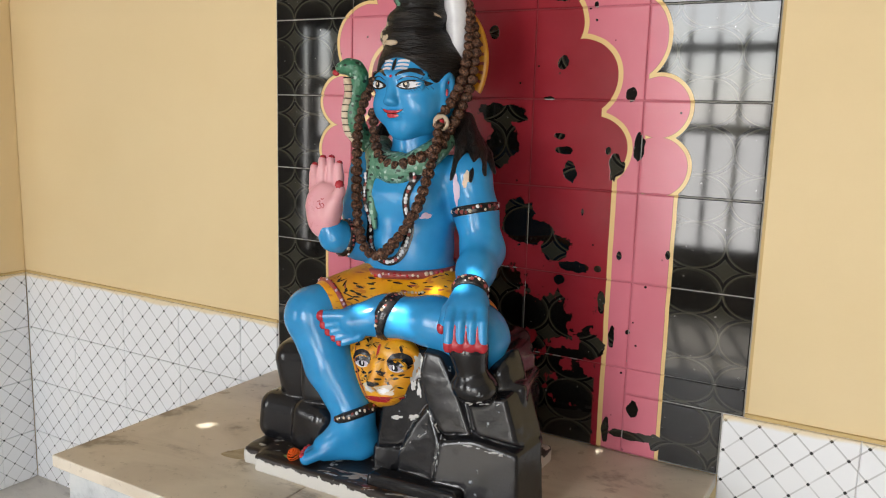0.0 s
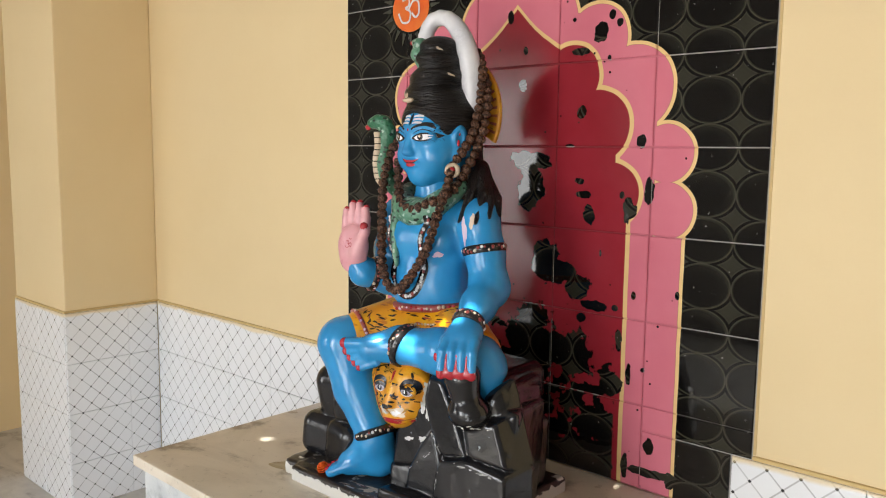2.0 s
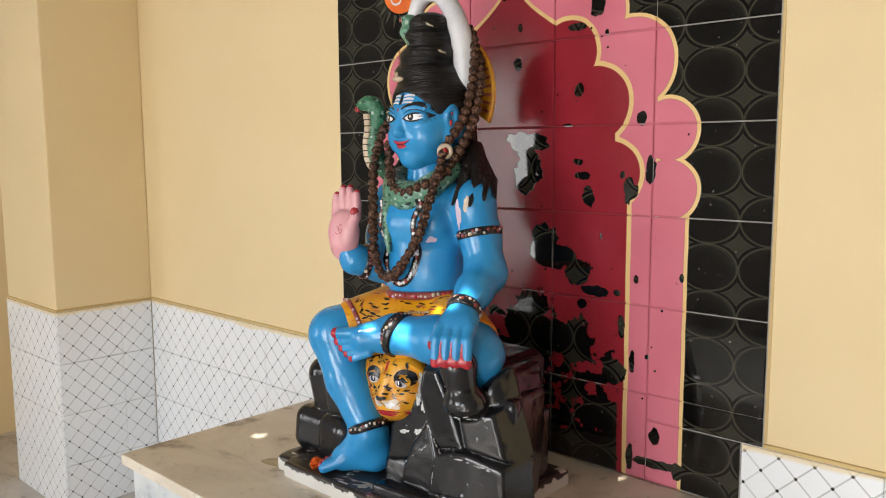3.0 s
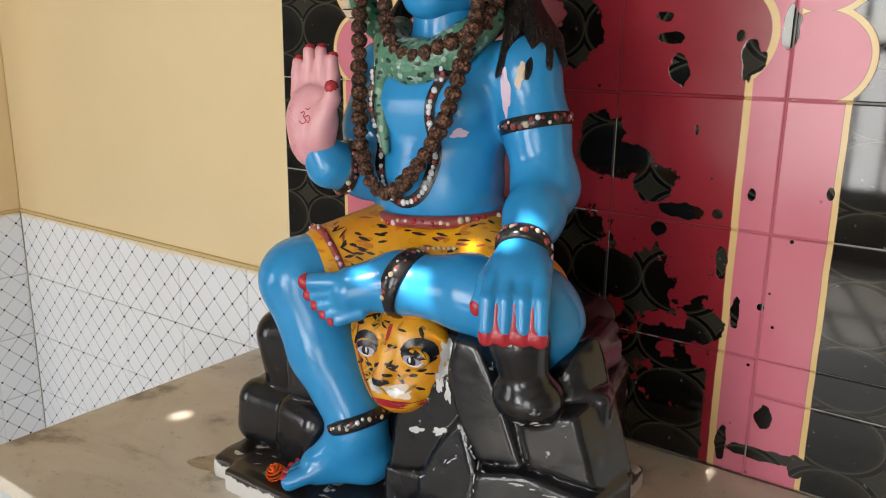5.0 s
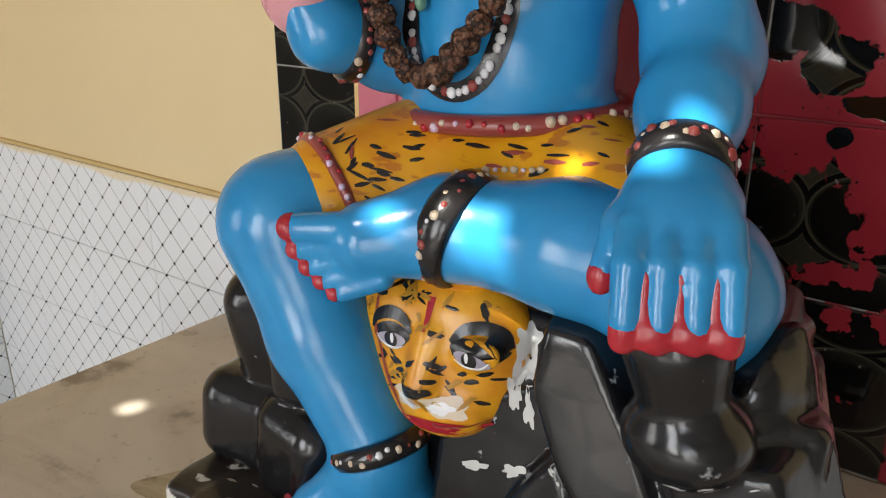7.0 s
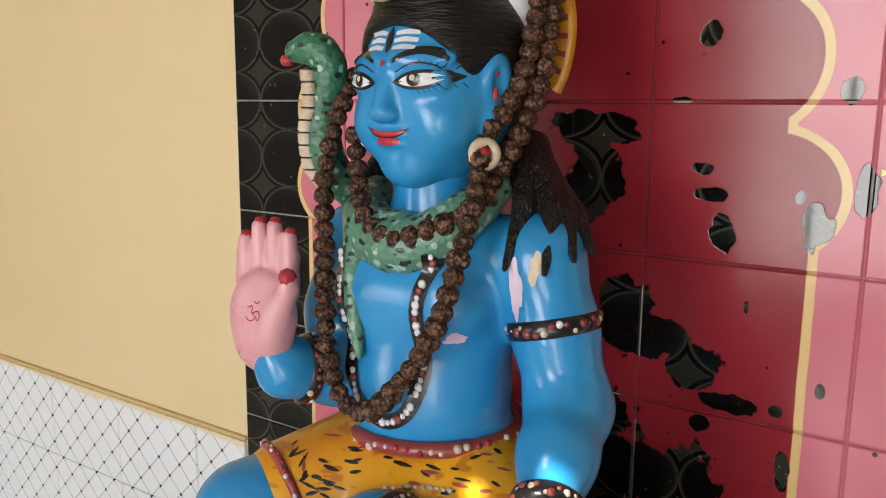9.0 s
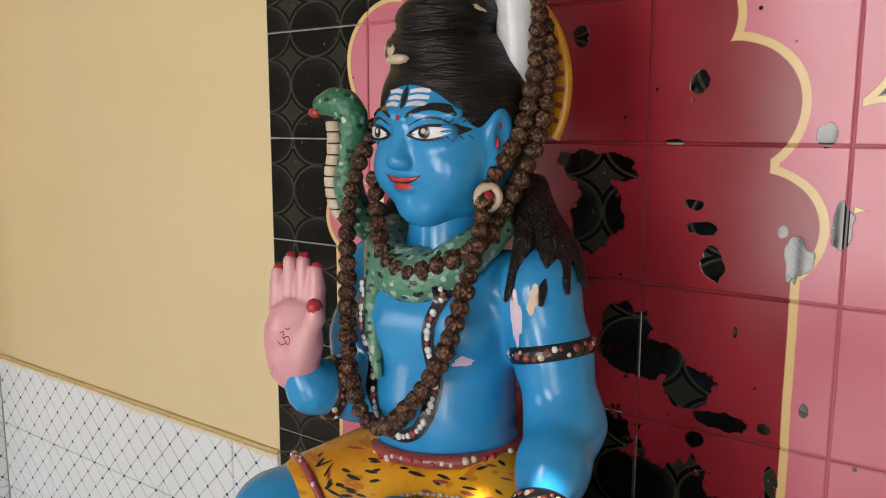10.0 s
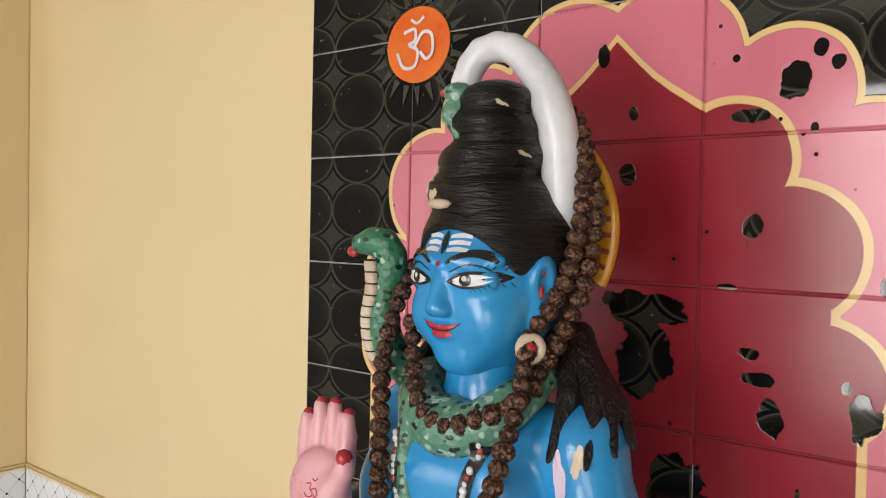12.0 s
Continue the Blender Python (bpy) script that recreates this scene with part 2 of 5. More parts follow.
BLUE = enamel("blue_enamel", (0.020, 0.225, 0.50), (0.026, 0.265, 0.56), 0.22, (0.45, 0.42, 0.55), amount=0.775)
PINK = enamel("pink_enamel", (0.60, 0.27, 0.30), (0.66, 0.34, 0.36), 0.3)
RED = enamel("red_enamel", (0.33, 0.012, 0.025), (0.42, 0.03, 0.04), 0.25, (0.6, 0.5, 0.48), amount=0.73)
WHITE = enamel("white_enamel", (0.72, 0.72, 0.74), (0.60, 0.60, 0.63), 0.25)
BLACK = enamel("black_enamel", (0.010, 0.010, 0.011), (0.018, 0.016, 0.017), 0.22)
GOLD = enamel("yellow_enamel", (0.70, 0.34, 0.014), (0.58, 0.22, 0.01), 0.3, (0.30, 0.14, 0.02), 34.0, 0.66)
OCHRE = enamel("dull_ochre_paint", (0.36, 0.18, 0.015), (0.45, 0.20, 0.02), 0.35)
UMBER = enamel("brown_undercoat", (0.075, 0.036, 0.018), (0.12, 0.05, 0.02), 0.5)
FLAKE = enamel("bare_grey_plaster", (0.46, 0.46, 0.45), (0.60, 0.59, 0.57), 0.7)
CREAM = enamel("cream_enamel", (0.62, 0.52, 0.40), (0.5, 0.38, 0.26), 0.4)
LILAC = enamel("bare_undercoat", (0.62, 0.45, 0.62), (0.70, 0.58, 0.68), 0.4)
EYE_GREY = enamel("grey_eye_paint", (0.30, 0.27, 0.34), (0.42, 0.38, 0.44), 0.25)
MAROON = enamel("maroon_enamel", (0.22, 0.035, 0.03), (0.30, 0.06, 0.05), 0.3)


def hair_paint():
    s = Surface("black_hair_paint", 0.32, spec=0.35)
    strand = s.noise(150, 3, 0.6, stretch=(0.22, 0.22, 1.5, 14, 0, 0), dist=0.5)
    s.colour(s.mix(strand.above(0.60, 0.10) * 0.6, (0.005, 0.004, 0.004), (0.022, 0.013, 0.009)))
    return s.bump(strand, 1.0, 0.006).mat


def lock_paint():
    s = Surface("black_lock_paint", 0.32, spec=0.35)
    strand = s.noise(150, 3, 0.6, stretch=(1.3, 1.3, 0.2, 8, 14, 0), dist=0.4)
    s.colour(s.mix(strand.above(0.60, 0.10) * 0.6, (0.005, 0.004, 0.004), (0.020, 0.012, 0.008)))
    return s.bump(strand, 1.0, 0.006).mat


def tiger_paint():
    s = Surface("tiger_stripe_paint", 0.3)
    base = s.mix(s.noise(16, 4).above(0.55, 0.15), (0.68, 0.32, 0.008), (0.62, 0.22, 0.01))
    c = s.mix(s.noise(1.0, 2, stretch=(30, 40, 90, 0, 14, 20)).above(0.62, 0.03) * 0.7, base, (0.40, 0.10, 0.012))
    return s.colour(c).bump(s.noise(120, 2), 0.15, 0.001).mat


def rock_paint():
    s = Surface("black_rock_paint", 0.3, spec=0.6)
    broad = s.noise(9, 5, 0.6)
    c = s.mix(broad, (0.005, 0.005, 0.006), (0.012, 0.012, 0.014))
    scuff = s.noise(30, 5, 0.65)
    c = s.mix(scuff.above(0.735, 0.03) * 0.8, c, (0.26, 0.28, 0.30))
    c = s.mix((s.noise(13, 3) * s.noise(40, 4)).above(0.42, 0.01) * 0.8, c, (0.36, 0.40, 0.42))
    c = s.mix(s.noise(160, 2).above(0.76, 0.02) * 0.5, c, (0.3, 0.28, 0.26))
    s.rough(broad * 0.16 + scuff * 0.10 + 0.07)
    return s.colour(c).bump(s.noise(11, 2) * 0.86 + s.noise(50, 2) * 0.11 + s.noise(160, 2) * 0.03, 0.45, 0.010).mat


def plinth_paint():
    s = Surface("flaked_black_plinth_paint", 0.3)
    rag = s.noise(34, 5, 0.65)
    c = s.mix(s.noise(12, 3), (0.012, 0.011, 0.011), (0.035, 0.024, 0.018))
    flake = (rag * 0.04 + s.z).below(0.8385, 0.0012)
    c = s.mix(flake.hi(s.noise(17, 4).above(0.64, 0.012)), c, (0.62, 0.60, 0.56))
    c = s.mix(s.noise(11, 3).above(0.70, 0.02), c, (0.28, 0.12, 0.06))
    return s.colour(c).bump(rag, 0.5, 0.003).mat


def snake_paint(name="green_scaly_paint", low=(0.018, 0.11, 0.055), high=(0.05, 0.19, 0.10), bare=0.22):
    s = Surface(name, 0.32)
    rag = (s.noise(130, 3) - 0.5) * 0.55
    fleck = (s.cells(1.0, (60, 60, 95, 20, 15, 30)) + rag).below(0.27, 0.03)
    pale = (s.cells(1.0, (75, 60, 60, 0, 40, 10)) + rag).below(bare, 0.04)
    c = s.mix(s.noise(25, 3), low, high)
    c = s.mix(pale * 0.8, c, (0.40, 0.52, 0.44))
    c = s.mix(fleck, c, (0.008, 0.02, 0.012))
    return s.colour(c).bump(s.cells(130), 0.5, 0.003).mat


def seed_surface():
    s = Surface("rudraksha_seed", 0.55, spec=0.3)
    pit = s.cells(230, feature="F1")
    lump = s.noise(160, 4, 0.65)
    c = s.mix(pit.above(0.42, 0.2), (0.140, 0.054, 0.026), (0.012, 0.005, 0.003))
    c = s.mix(lump.above(0.56, 0.06) * 0.8, c, (0.26, 0.14, 0.085))
    c = s.mix(s.rnd() * 0.45, c, (0.05, 0.022, 0.012))
    return s.colour(c).bump(pit * 0.5 + lump * 0.5, 0.9, 0.004).mat


LOCKS = lock_paint()
SCARF = snake_paint("worn_green_paint", (0.045, 0.16, 0.095), (0.15, 0.30, 0.21), 0.30)
HAIR, TIGER, ROCK, PLINTH, SNAKE, SEED = hair_paint(), tiger_paint(), rock_paint(), plinth_paint(), snake_paint(), seed_surface()
ORANGE = enamel("orange_paint", (0.70, 0.11, 0.012), (0.75, 0.17, 0.02), 0.3)
PETAL = enamel("marigold_petal", (0.75, 0.14, 0.006), (0.62, 0.07, 0.004), 0.6)
LEAF = enamel("leaf_green", (0.035, 0.10, 0.02), (0.06, 0.13, 0.03), 0.55)
EARTH = stone("earth", (0.24, 0.19, 0.13), (0.18, 0.14, 0.10), (0.10, 0.08, 0.05), 0.9, 1.5)
RAY = enamel("faded_olive_paint", (0.045, 0.042, 0.028), (0.03, 0.03, 0.02), 0.3)
IRON = enamel("dark_iron_paint", (0.03, 0.03, 0.035), (0.05, 0.045, 0.04), 0.45)

# ---- mesh helpers ----


def block(bm, x0, x1, y0, y1, z0, z1, bevel=0.0):
    vs = bmesh.ops.create_cube(bm, size=1.0, matrix=Matrix.LocRotScale(((x0 + x1) / 2, (y0 + y1) / 2, (z0 + z1) / 2), None, (x1 - x0, y1 - y0, z1 - z0)))["verts"]
    if bevel:
        bmesh.ops.bevel(bm, geom=list({e for v in vs for e in v.link_edges}), offset=bevel, segments=2, affect="EDGES", profile=0.6)


def mesh_of(bm, name, material, smooth=False):
    me = bpy.data.meshes.new(name)
    bm.to_mesh(me)
    bm.free()
    for m in material if isinstance(material, (list, tuple)) else [material]:
        me.materials.append(m)
    if smooth:
        me.polygons.foreach_set("use_smooth", [True] * len(me.polygons))
    return me


def part(name, bm, material, parent=None, label="", smooth=False):
    ob = new(name, mesh_of(bm, name, material, smooth))
    ob.parent = parent
    return tagged(ob, label)


def boxes(name, material, dims, parent=None, bevel=0.0):
    bm = bmesh.new()
    for d in dims:
        block(bm, *d, bevel)
    return part(name, bm, material, parent)



# ---- the large structure ----
floor = tagged(boxes("floor", FLOOR, [(-3.4, 2.6, -4.5, 0.2, FLOOR_Z - 0.15, FLOOR_Z)]), "worn grey-brown stone floor of the shrine hall", "floor", kind="structure")
wall_back = tagged(boxes("wall_back", YELLOW, [(-3.2, 2.4, 0.010, 0.2, FLOOR_Z, CEIL_Z), (-3.2, TILE_X0 - 0.004, 0.0, 0.010, DADO_Z, CEIL_Z), (0.5265, 2.4, 0.0, 0.010, DADO_Z, CEIL_Z)]),
                   "warm yellow painted plaster wall above a tiled dado", "wall", kind="structure")
wall_right = tagged(boxes("wall_right", GREY, [(2.4, 2.6, -4.5, 0.2, FLOOR_Z, CEIL_Z)]), "plain grey side wall, unseen", "wall", kind="structure")
pilaster = tagged(boxes("pilaster", YELLOW, [(-2.53, -2.03, -0.39, 0.0, FLOOR_Z, CEIL_Z)], bevel=0.006), "yellow painted square pilaster with a tiled foot", "pilaster", kind="structure")
# ochre strips colour in the tile ledge's shadow line; the upright is brushed ochre
bm = bmesh.new()
block(bm, 0.5265, 0.5325, -0.0016, 0.004, DADO_Z + 0.012, CEIL_Z)
block(bm, -2.03, TILE_X0 - 0.003, -0.0075, 0.004, DADO_Z + 0.001, DADO_Z + 0.010, 0.003)
block(bm, 0.5265, 2.4, -0.0075, 0.004, DADO_Z + 0.001, DADO_Z + 0.010, 0.003)
block(bm, -2.034, -2.0225, -0.397, -0.008, DADO_Z + 0.001, DADO_Z + 0.010, 0.003)
block(bm, -2.53, -2.0225, -0.3975, -0.388, DADO_Z + 0.001, DADO_Z + 0.010, 0.003)
trim = tagged(part("trim", bm, SHADE_SMUDGE), "ochre line for the shade at the tile ledge, brushed ochre smudge beside the panel", "trim", kind="structure")

# places where sun flecks land through pinholes added to the unseen roof, with radius
SPOTS = [(Vector((-0.648, -0.426, TOP_Z)), 0.015),
         (Vector((-0.070, -0.455, 1.160)), 0.030), (Vector((-0.142, -0.462, 1.150)), 0.018), (Vector((0.077, -0.400, 1.247)), 0.020), (Vector((0.060, -0.430, 1.225)), 0.018), (Vector((-0.030, -0.385, 1.206)), 0.014)]


def sun_hole(p):
    return p - SUN_WAY * ((CEIL_Z - p.z) / -SUN_WAY.z)


HOLES = [(sun_hole(p), r * 0.8) for p, r in SPOTS]
xs = sorted({-3.4, 2.6} | {h.x + k * r for h, r in HOLES for k in (-1, 1)})
ys = sorted({-4.5, 0.2} | {h.y + k * r for h, r in HOLES for k in (-1, 1)})
# roof sheet out of view: blocks the sun except at the added holes
bm = bmesh.new()
for i in range(len(xs) - 1):
    for j in range(len(ys) - 1):
        cx, cy = (xs[i] + xs[i + 1]) / 2, (ys[j] + ys[j + 1]) / 2
        if not any(abs(cx - h.x) < r and abs(cy - h.y) < r for h, r in HOLES):
            block(bm, xs[i], xs[i + 1], ys[j], ys[j + 1], CEIL_Z, CEIL_Z + 0.004)
ceiling = tagged(part("ceiling", bm, CEILING), "plain off-white roof lining, unseen, with pinholes added to throw sun flecks", "ceiling", kind="structure")

FRONT, ADDED_DOOR, LEFT = (-0.90, 0.30, 0.60, 2.60), (0.95, 2.15, FLOOR_Z, 2.25), (-4.30, -3.00, 0.50, 2.20)
a, b, c, d = FRONT
wall_front = tagged(boxes("wall_front", GREY, [(-3.4, ADDED_DOOR[0], -4.5, -4.4, FLOOR_Z, c), (-3.4, ADDED_DOOR[0], -4.5, -4.4, d, CEIL_Z), (-3.4, a, -4.5, -4.4, c, d), (b, ADDED_DOOR[0], -4.5, -4.4, c, d),
                                                 (ADDED_DOOR[0], ADDED_DOOR[1], -4.5, -4.4, ADDED_DOOR[3], CEIL_Z), (ADDED_DOOR[1], 2.6, -4.5, -4.4, FLOOR_Z, CEIL_Z)]),
                    "plain grey unseen front wall with a barred window and an added doorway", "wall", kind="structure")
# invented opening that houses the fill lamp
added_door = tagged(new("added_door_1"), "made-up open doorway with a dark frame, for the fill lamp", "doorway", kind="structure")
boxes("added_door_frame", IRON, [(ADDED_DOOR[0], ADDED_DOOR[0] + 0.06, -4.34, -4.28, FLOOR_Z, ADDED_DOOR[3]), (ADDED_DOOR[1] - 0.06, ADDED_DOOR[1], -4.34, -4.28, FLOOR_Z, ADDED_DOOR[3]), (ADDED_DOOR[0] + 0.06, ADDED_DOOR[1] - 0.06, -4.34, -4.28, ADDED_DOOR[3] - 0.06, ADDED_DOOR[3])], added_door)
win = tagged(new("window_1"), "barred window with a dark iron frame", "window", kind="structure")
boxes("window_frame", IRON, [(a, a + 0.05, -4.34, -4.30, c, d), (b - 0.05, b, -4.34, -4.30, c, d), (a + 0.05, b - 0.05, -4.34, -4.30, c, c + 0.05), (a + 0.05, b - 0.05, -4.34, -4.30, d - 0.05, d)], win)
for k in range(1, 6):
    x = a + (b - a) * k / 6
    boxes("bar", IRON, [(x - 0.016, x + 0.016, -4.335, -4.305, c + 0.05, d - 0.05)], win)
for z in (1.45, 2.05):
    boxes("rail", IRON, [(a + 0.05, b - 0.05, -4.333, -4.308, z, z + 0.07)], win)
a, b, c, d = LEFT
wall_left = tagged(boxes("wall_left", GREY, [(-3.4, -3.2, -4.4, -1.2, FLOOR_Z, c), (-3.4, -3.2, -4.4, -1.2, d, CEIL_Z), (-3.4, -3.2, -4.4, a, c, d), (-3.4, -3.2, b, -1.2, c, d)]),
                   "plain grey unseen side wall with a latticed window", "wall", kind="structure")
wall_side = tagged(boxes("wall_side", YELLOW, [(-3.4, -3.2, -1.2, 0.2, FLOOR_Z, CEIL_Z)]), "yellow painted plaster wall beyond the pilaster", "wall", kind="structure")
win = tagged(new("window_2"), "latticed window with thick dark ribs", "window", kind="structure")
for k in range(6):
    y = a + (b - a) * k / 5
    boxes("rib", IRON, [(-3.14, -3.09, y - 0.04, y + 0.04, c, d)], win)
for k in range(5):
    z = c + (d - c) * k / 4
    boxes("rail", IRON, [(-3.135, -3.095, a, b, z - 0.04, z + 0.04)], win)
ground = tagged(boxes("ground", EARTH, [(-300, 300, -300, -4.5, -0.1, 0.0)]), "bare brown earth outside the hall", "ground", kind="structure")

from mathutils.bvhtree import BVHTree

# ---- sculpting: distance fields turned into one smooth skin ----
class Field:
    """A distance field on a grid, to which rounded forms are joined softly."""

    def __init__(self, lo, hi, step):
        self.lo, self.step = np.array(lo, float), step
        self.n = np.ceil((np.array(hi) - self.lo) / step).astype(int) + 1
        self.d = np.full(self.n, 0.05, np.float32)

    def local(self, a, b):
        i0 = np.maximum(((np.array(a) - self.lo) / self.step).astype(int), 0)
        i1 = np.minimum(((np.array(b) - self.lo) / self.step).astype(int) + 2, self.n)
        sl = tuple(slice(p, q) for p, q in zip(i0, i1))
        ax = [self.lo[k] + self.step * np.arange(i0[k], i1[k]) for k in range(3)]
        return sl, np.stack(np.meshgrid(*ax, indexing="ij"), -1)

    def blend(self, sl, d, k, cut):
        old = self.d[sl]
        if cut:
            d = -d
            h = np.maximum(k - np.abs(old - d), 0) / k
            self.d[sl] = np.maximum(old, d) + h * h * k * 0.25
        else:
            h = np.maximum(k - np.abs(old - d), 0) / k
            self.d[sl] = np.minimum(old, d) - h * h * k * 0.25

    def limb(self, a, b, ra, rb, k=0.012, cut=False):
        a, b = np.array(a, float), np.array(b, float)
        m = max(ra, rb) + k + 0.04
        sl, p = self.local(np.minimum(a, b) - m, np.maximum(a, b) + m)
        ba = b - a
        h = np.clip(((p - a) @ ba) / max(ba @ ba, 1e-9), 0, 1)
        d = np.linalg.norm(p - a - h[..., None] * ba, axis=-1) - (ra + (rb - ra) * h)
        self.blend(sl, d, k, cut)
        return self

    def chain(self, pts, radii, k=0.012):
        for i in range(len(pts) - 1):
            self.limb(pts[i], pts[i + 1], radii[i], radii[i + 1], k)
        return self

    def egg(self, c, r, turn=(0, 0, 0), k=0.015, cut=False):
        c, r = np.array(c, float), np.array(r, float)
        m = max(r) + k + 0.04
        sl, p = self.local(c - m, c + m)
        q = ((p - c) @ np.array(Euler([radians(t) for t in turn]).to_matrix())) / r
        n = np.linalg.norm(q, axis=-1)
        g = np.linalg.norm(q / r, axis=-1) + 1e-9
        self.blend(sl, (n * (n - 1) / g), k, cut)
        return self

    def brick(self, c, h, turn=(0, 0, 0), rnd=0.012, k=0.006, cut=False):
        c, h = np.array(c, float), np.array(h, float)
        m = np.linalg.norm(h) + k + 0.03
        sl, p = self.local(c - m, c + m)
        q = np.abs((p - c) @ np.array(Euler([radians(t) for t in turn]).to_matrix())) - (h - rnd)
        d = np.linalg.norm(np.maximum(q, 0), axis=-1) + np.minimum(q.max(-1), 0) - rnd
        self.blend(sl, d, k, cut)
        return self

    def slab(self, corners, y, lean=0.0, side=0.0, depth=0.06, rnd=0.006, k=0.003):
        """A flat-faced stone: a convex front outline of (x, z) corners at depth y, leaning and turned aside, cut back all round."""
        c = np.array(corners, float)
        mid = c.mean(0)
        a = np.array([c[:, 0].min() - 0.02, y - 0.04, c[:, 1].min() - 0.02])
        b = np.array([c[:, 0].max() + 0.02, y + depth + 0.04, c[:, 1].max() + 0.02])
        sl, p = self.local(a, b)
        x, z = p[..., 0], p[..., 2]
        face = y + side * (x - mid[0]) + lean * (z - mid[1])
        planes = [(face - p[..., 1]) / math.sqrt(1 + side * side + lean * lean), p[..., 1] - y - depth]
        for q, r in zip(c, np.roll(c, -1, 0)):
            n = np.array([r[1] - q[1], q[0] - r[0]])
            n = n / np.linalg.norm(n) * (1 if n @ (q - mid) > 0 else -1)
            planes.append((x - q[0]) * n[0] + (z - q[1]) * n[1] - 0.25 * (p[..., 1] - y))
        over = np.stack([np.maximum(d + rnd, 0) for d in planes])
        d = np.sqrt((over ** 2).sum(0)) + np.minimum(np.max(planes, axis=0) + rnd, 0) - rnd
        self.blend(sl, d, k, False)
        return self

    def skin(self):
        """Surface nets: one vertex in each cell that the surface crosses."""
        d = self.d
        neg = d < 0
        cnt = sum(neg[i:d.shape[0] - 1 + i, j:d.shape[1] - 1 + j, l:d.shape[2] - 1 + l].astype(np.int8) for i in (0, 1) for j in (0, 1) for l in (0, 1))
        act = np.argwhere((cnt > 0) & (cnt < 8))
        idx = -np.ones(cnt.shape, np.int32)
        idx[tuple(act.T)] = np.arange(len(act))
        acc, num = np.zeros((len(act), 3)), np.zeros(len(act))
        corners = [(i, j, l) for i in (0, 1) for j in (0, 1) for l in (0, 1)]
        for a in corners:
            for ax in range(3):
                if a[ax]:
                    continue
                b = tuple(v + (1 if q == ax else 0) for q, v in enumerate(a))
                da, db = d[tuple((act + a).T)], d[tuple((act + b).T)]
                x = (da < 0) != (db < 0)
                t = np.where(x, da / np.where(x, da - db, 1), 0)
                pt = np.array(a) + t[:, None] * np.eye(3)[ax]
                acc += np.where(x[:, None], pt, 0)
                num += x
        v = self.lo + self.step * (act + acc / num[:, None])
        faces = []
        for ax in range(3):
            u, w = (ax + 1) % 3, (ax + 2) % 3
            A = neg[tuple(slice(None, -1) if q == ax else slice(None) for q in range(3))]
            B = neg[tuple(slice(1, None) if q == ax else slice(None) for q in range(3))]
            e = np.argwhere(A != B)
            e = e[(e[:, u] > 0) & (e[:, w] > 0) & (e[:, u] < cnt.shape[u]) & (e[:, w] < cnt.shape[w])]
            flip = ~A[tuple(e.T)]
            q = []
            for du, dw in ((1, 1), (0, 1), (0, 0), (1, 0)):
                o = e.copy()
                o[:, u] -= du
                o[:, w] -= dw
                q.append(idx[tuple(o.T)])
            q = np.stack(q, 1)
            q[flip] = q[flip][:, ::-1]
            faces.append(q)
        return v, np.concatenate(faces)


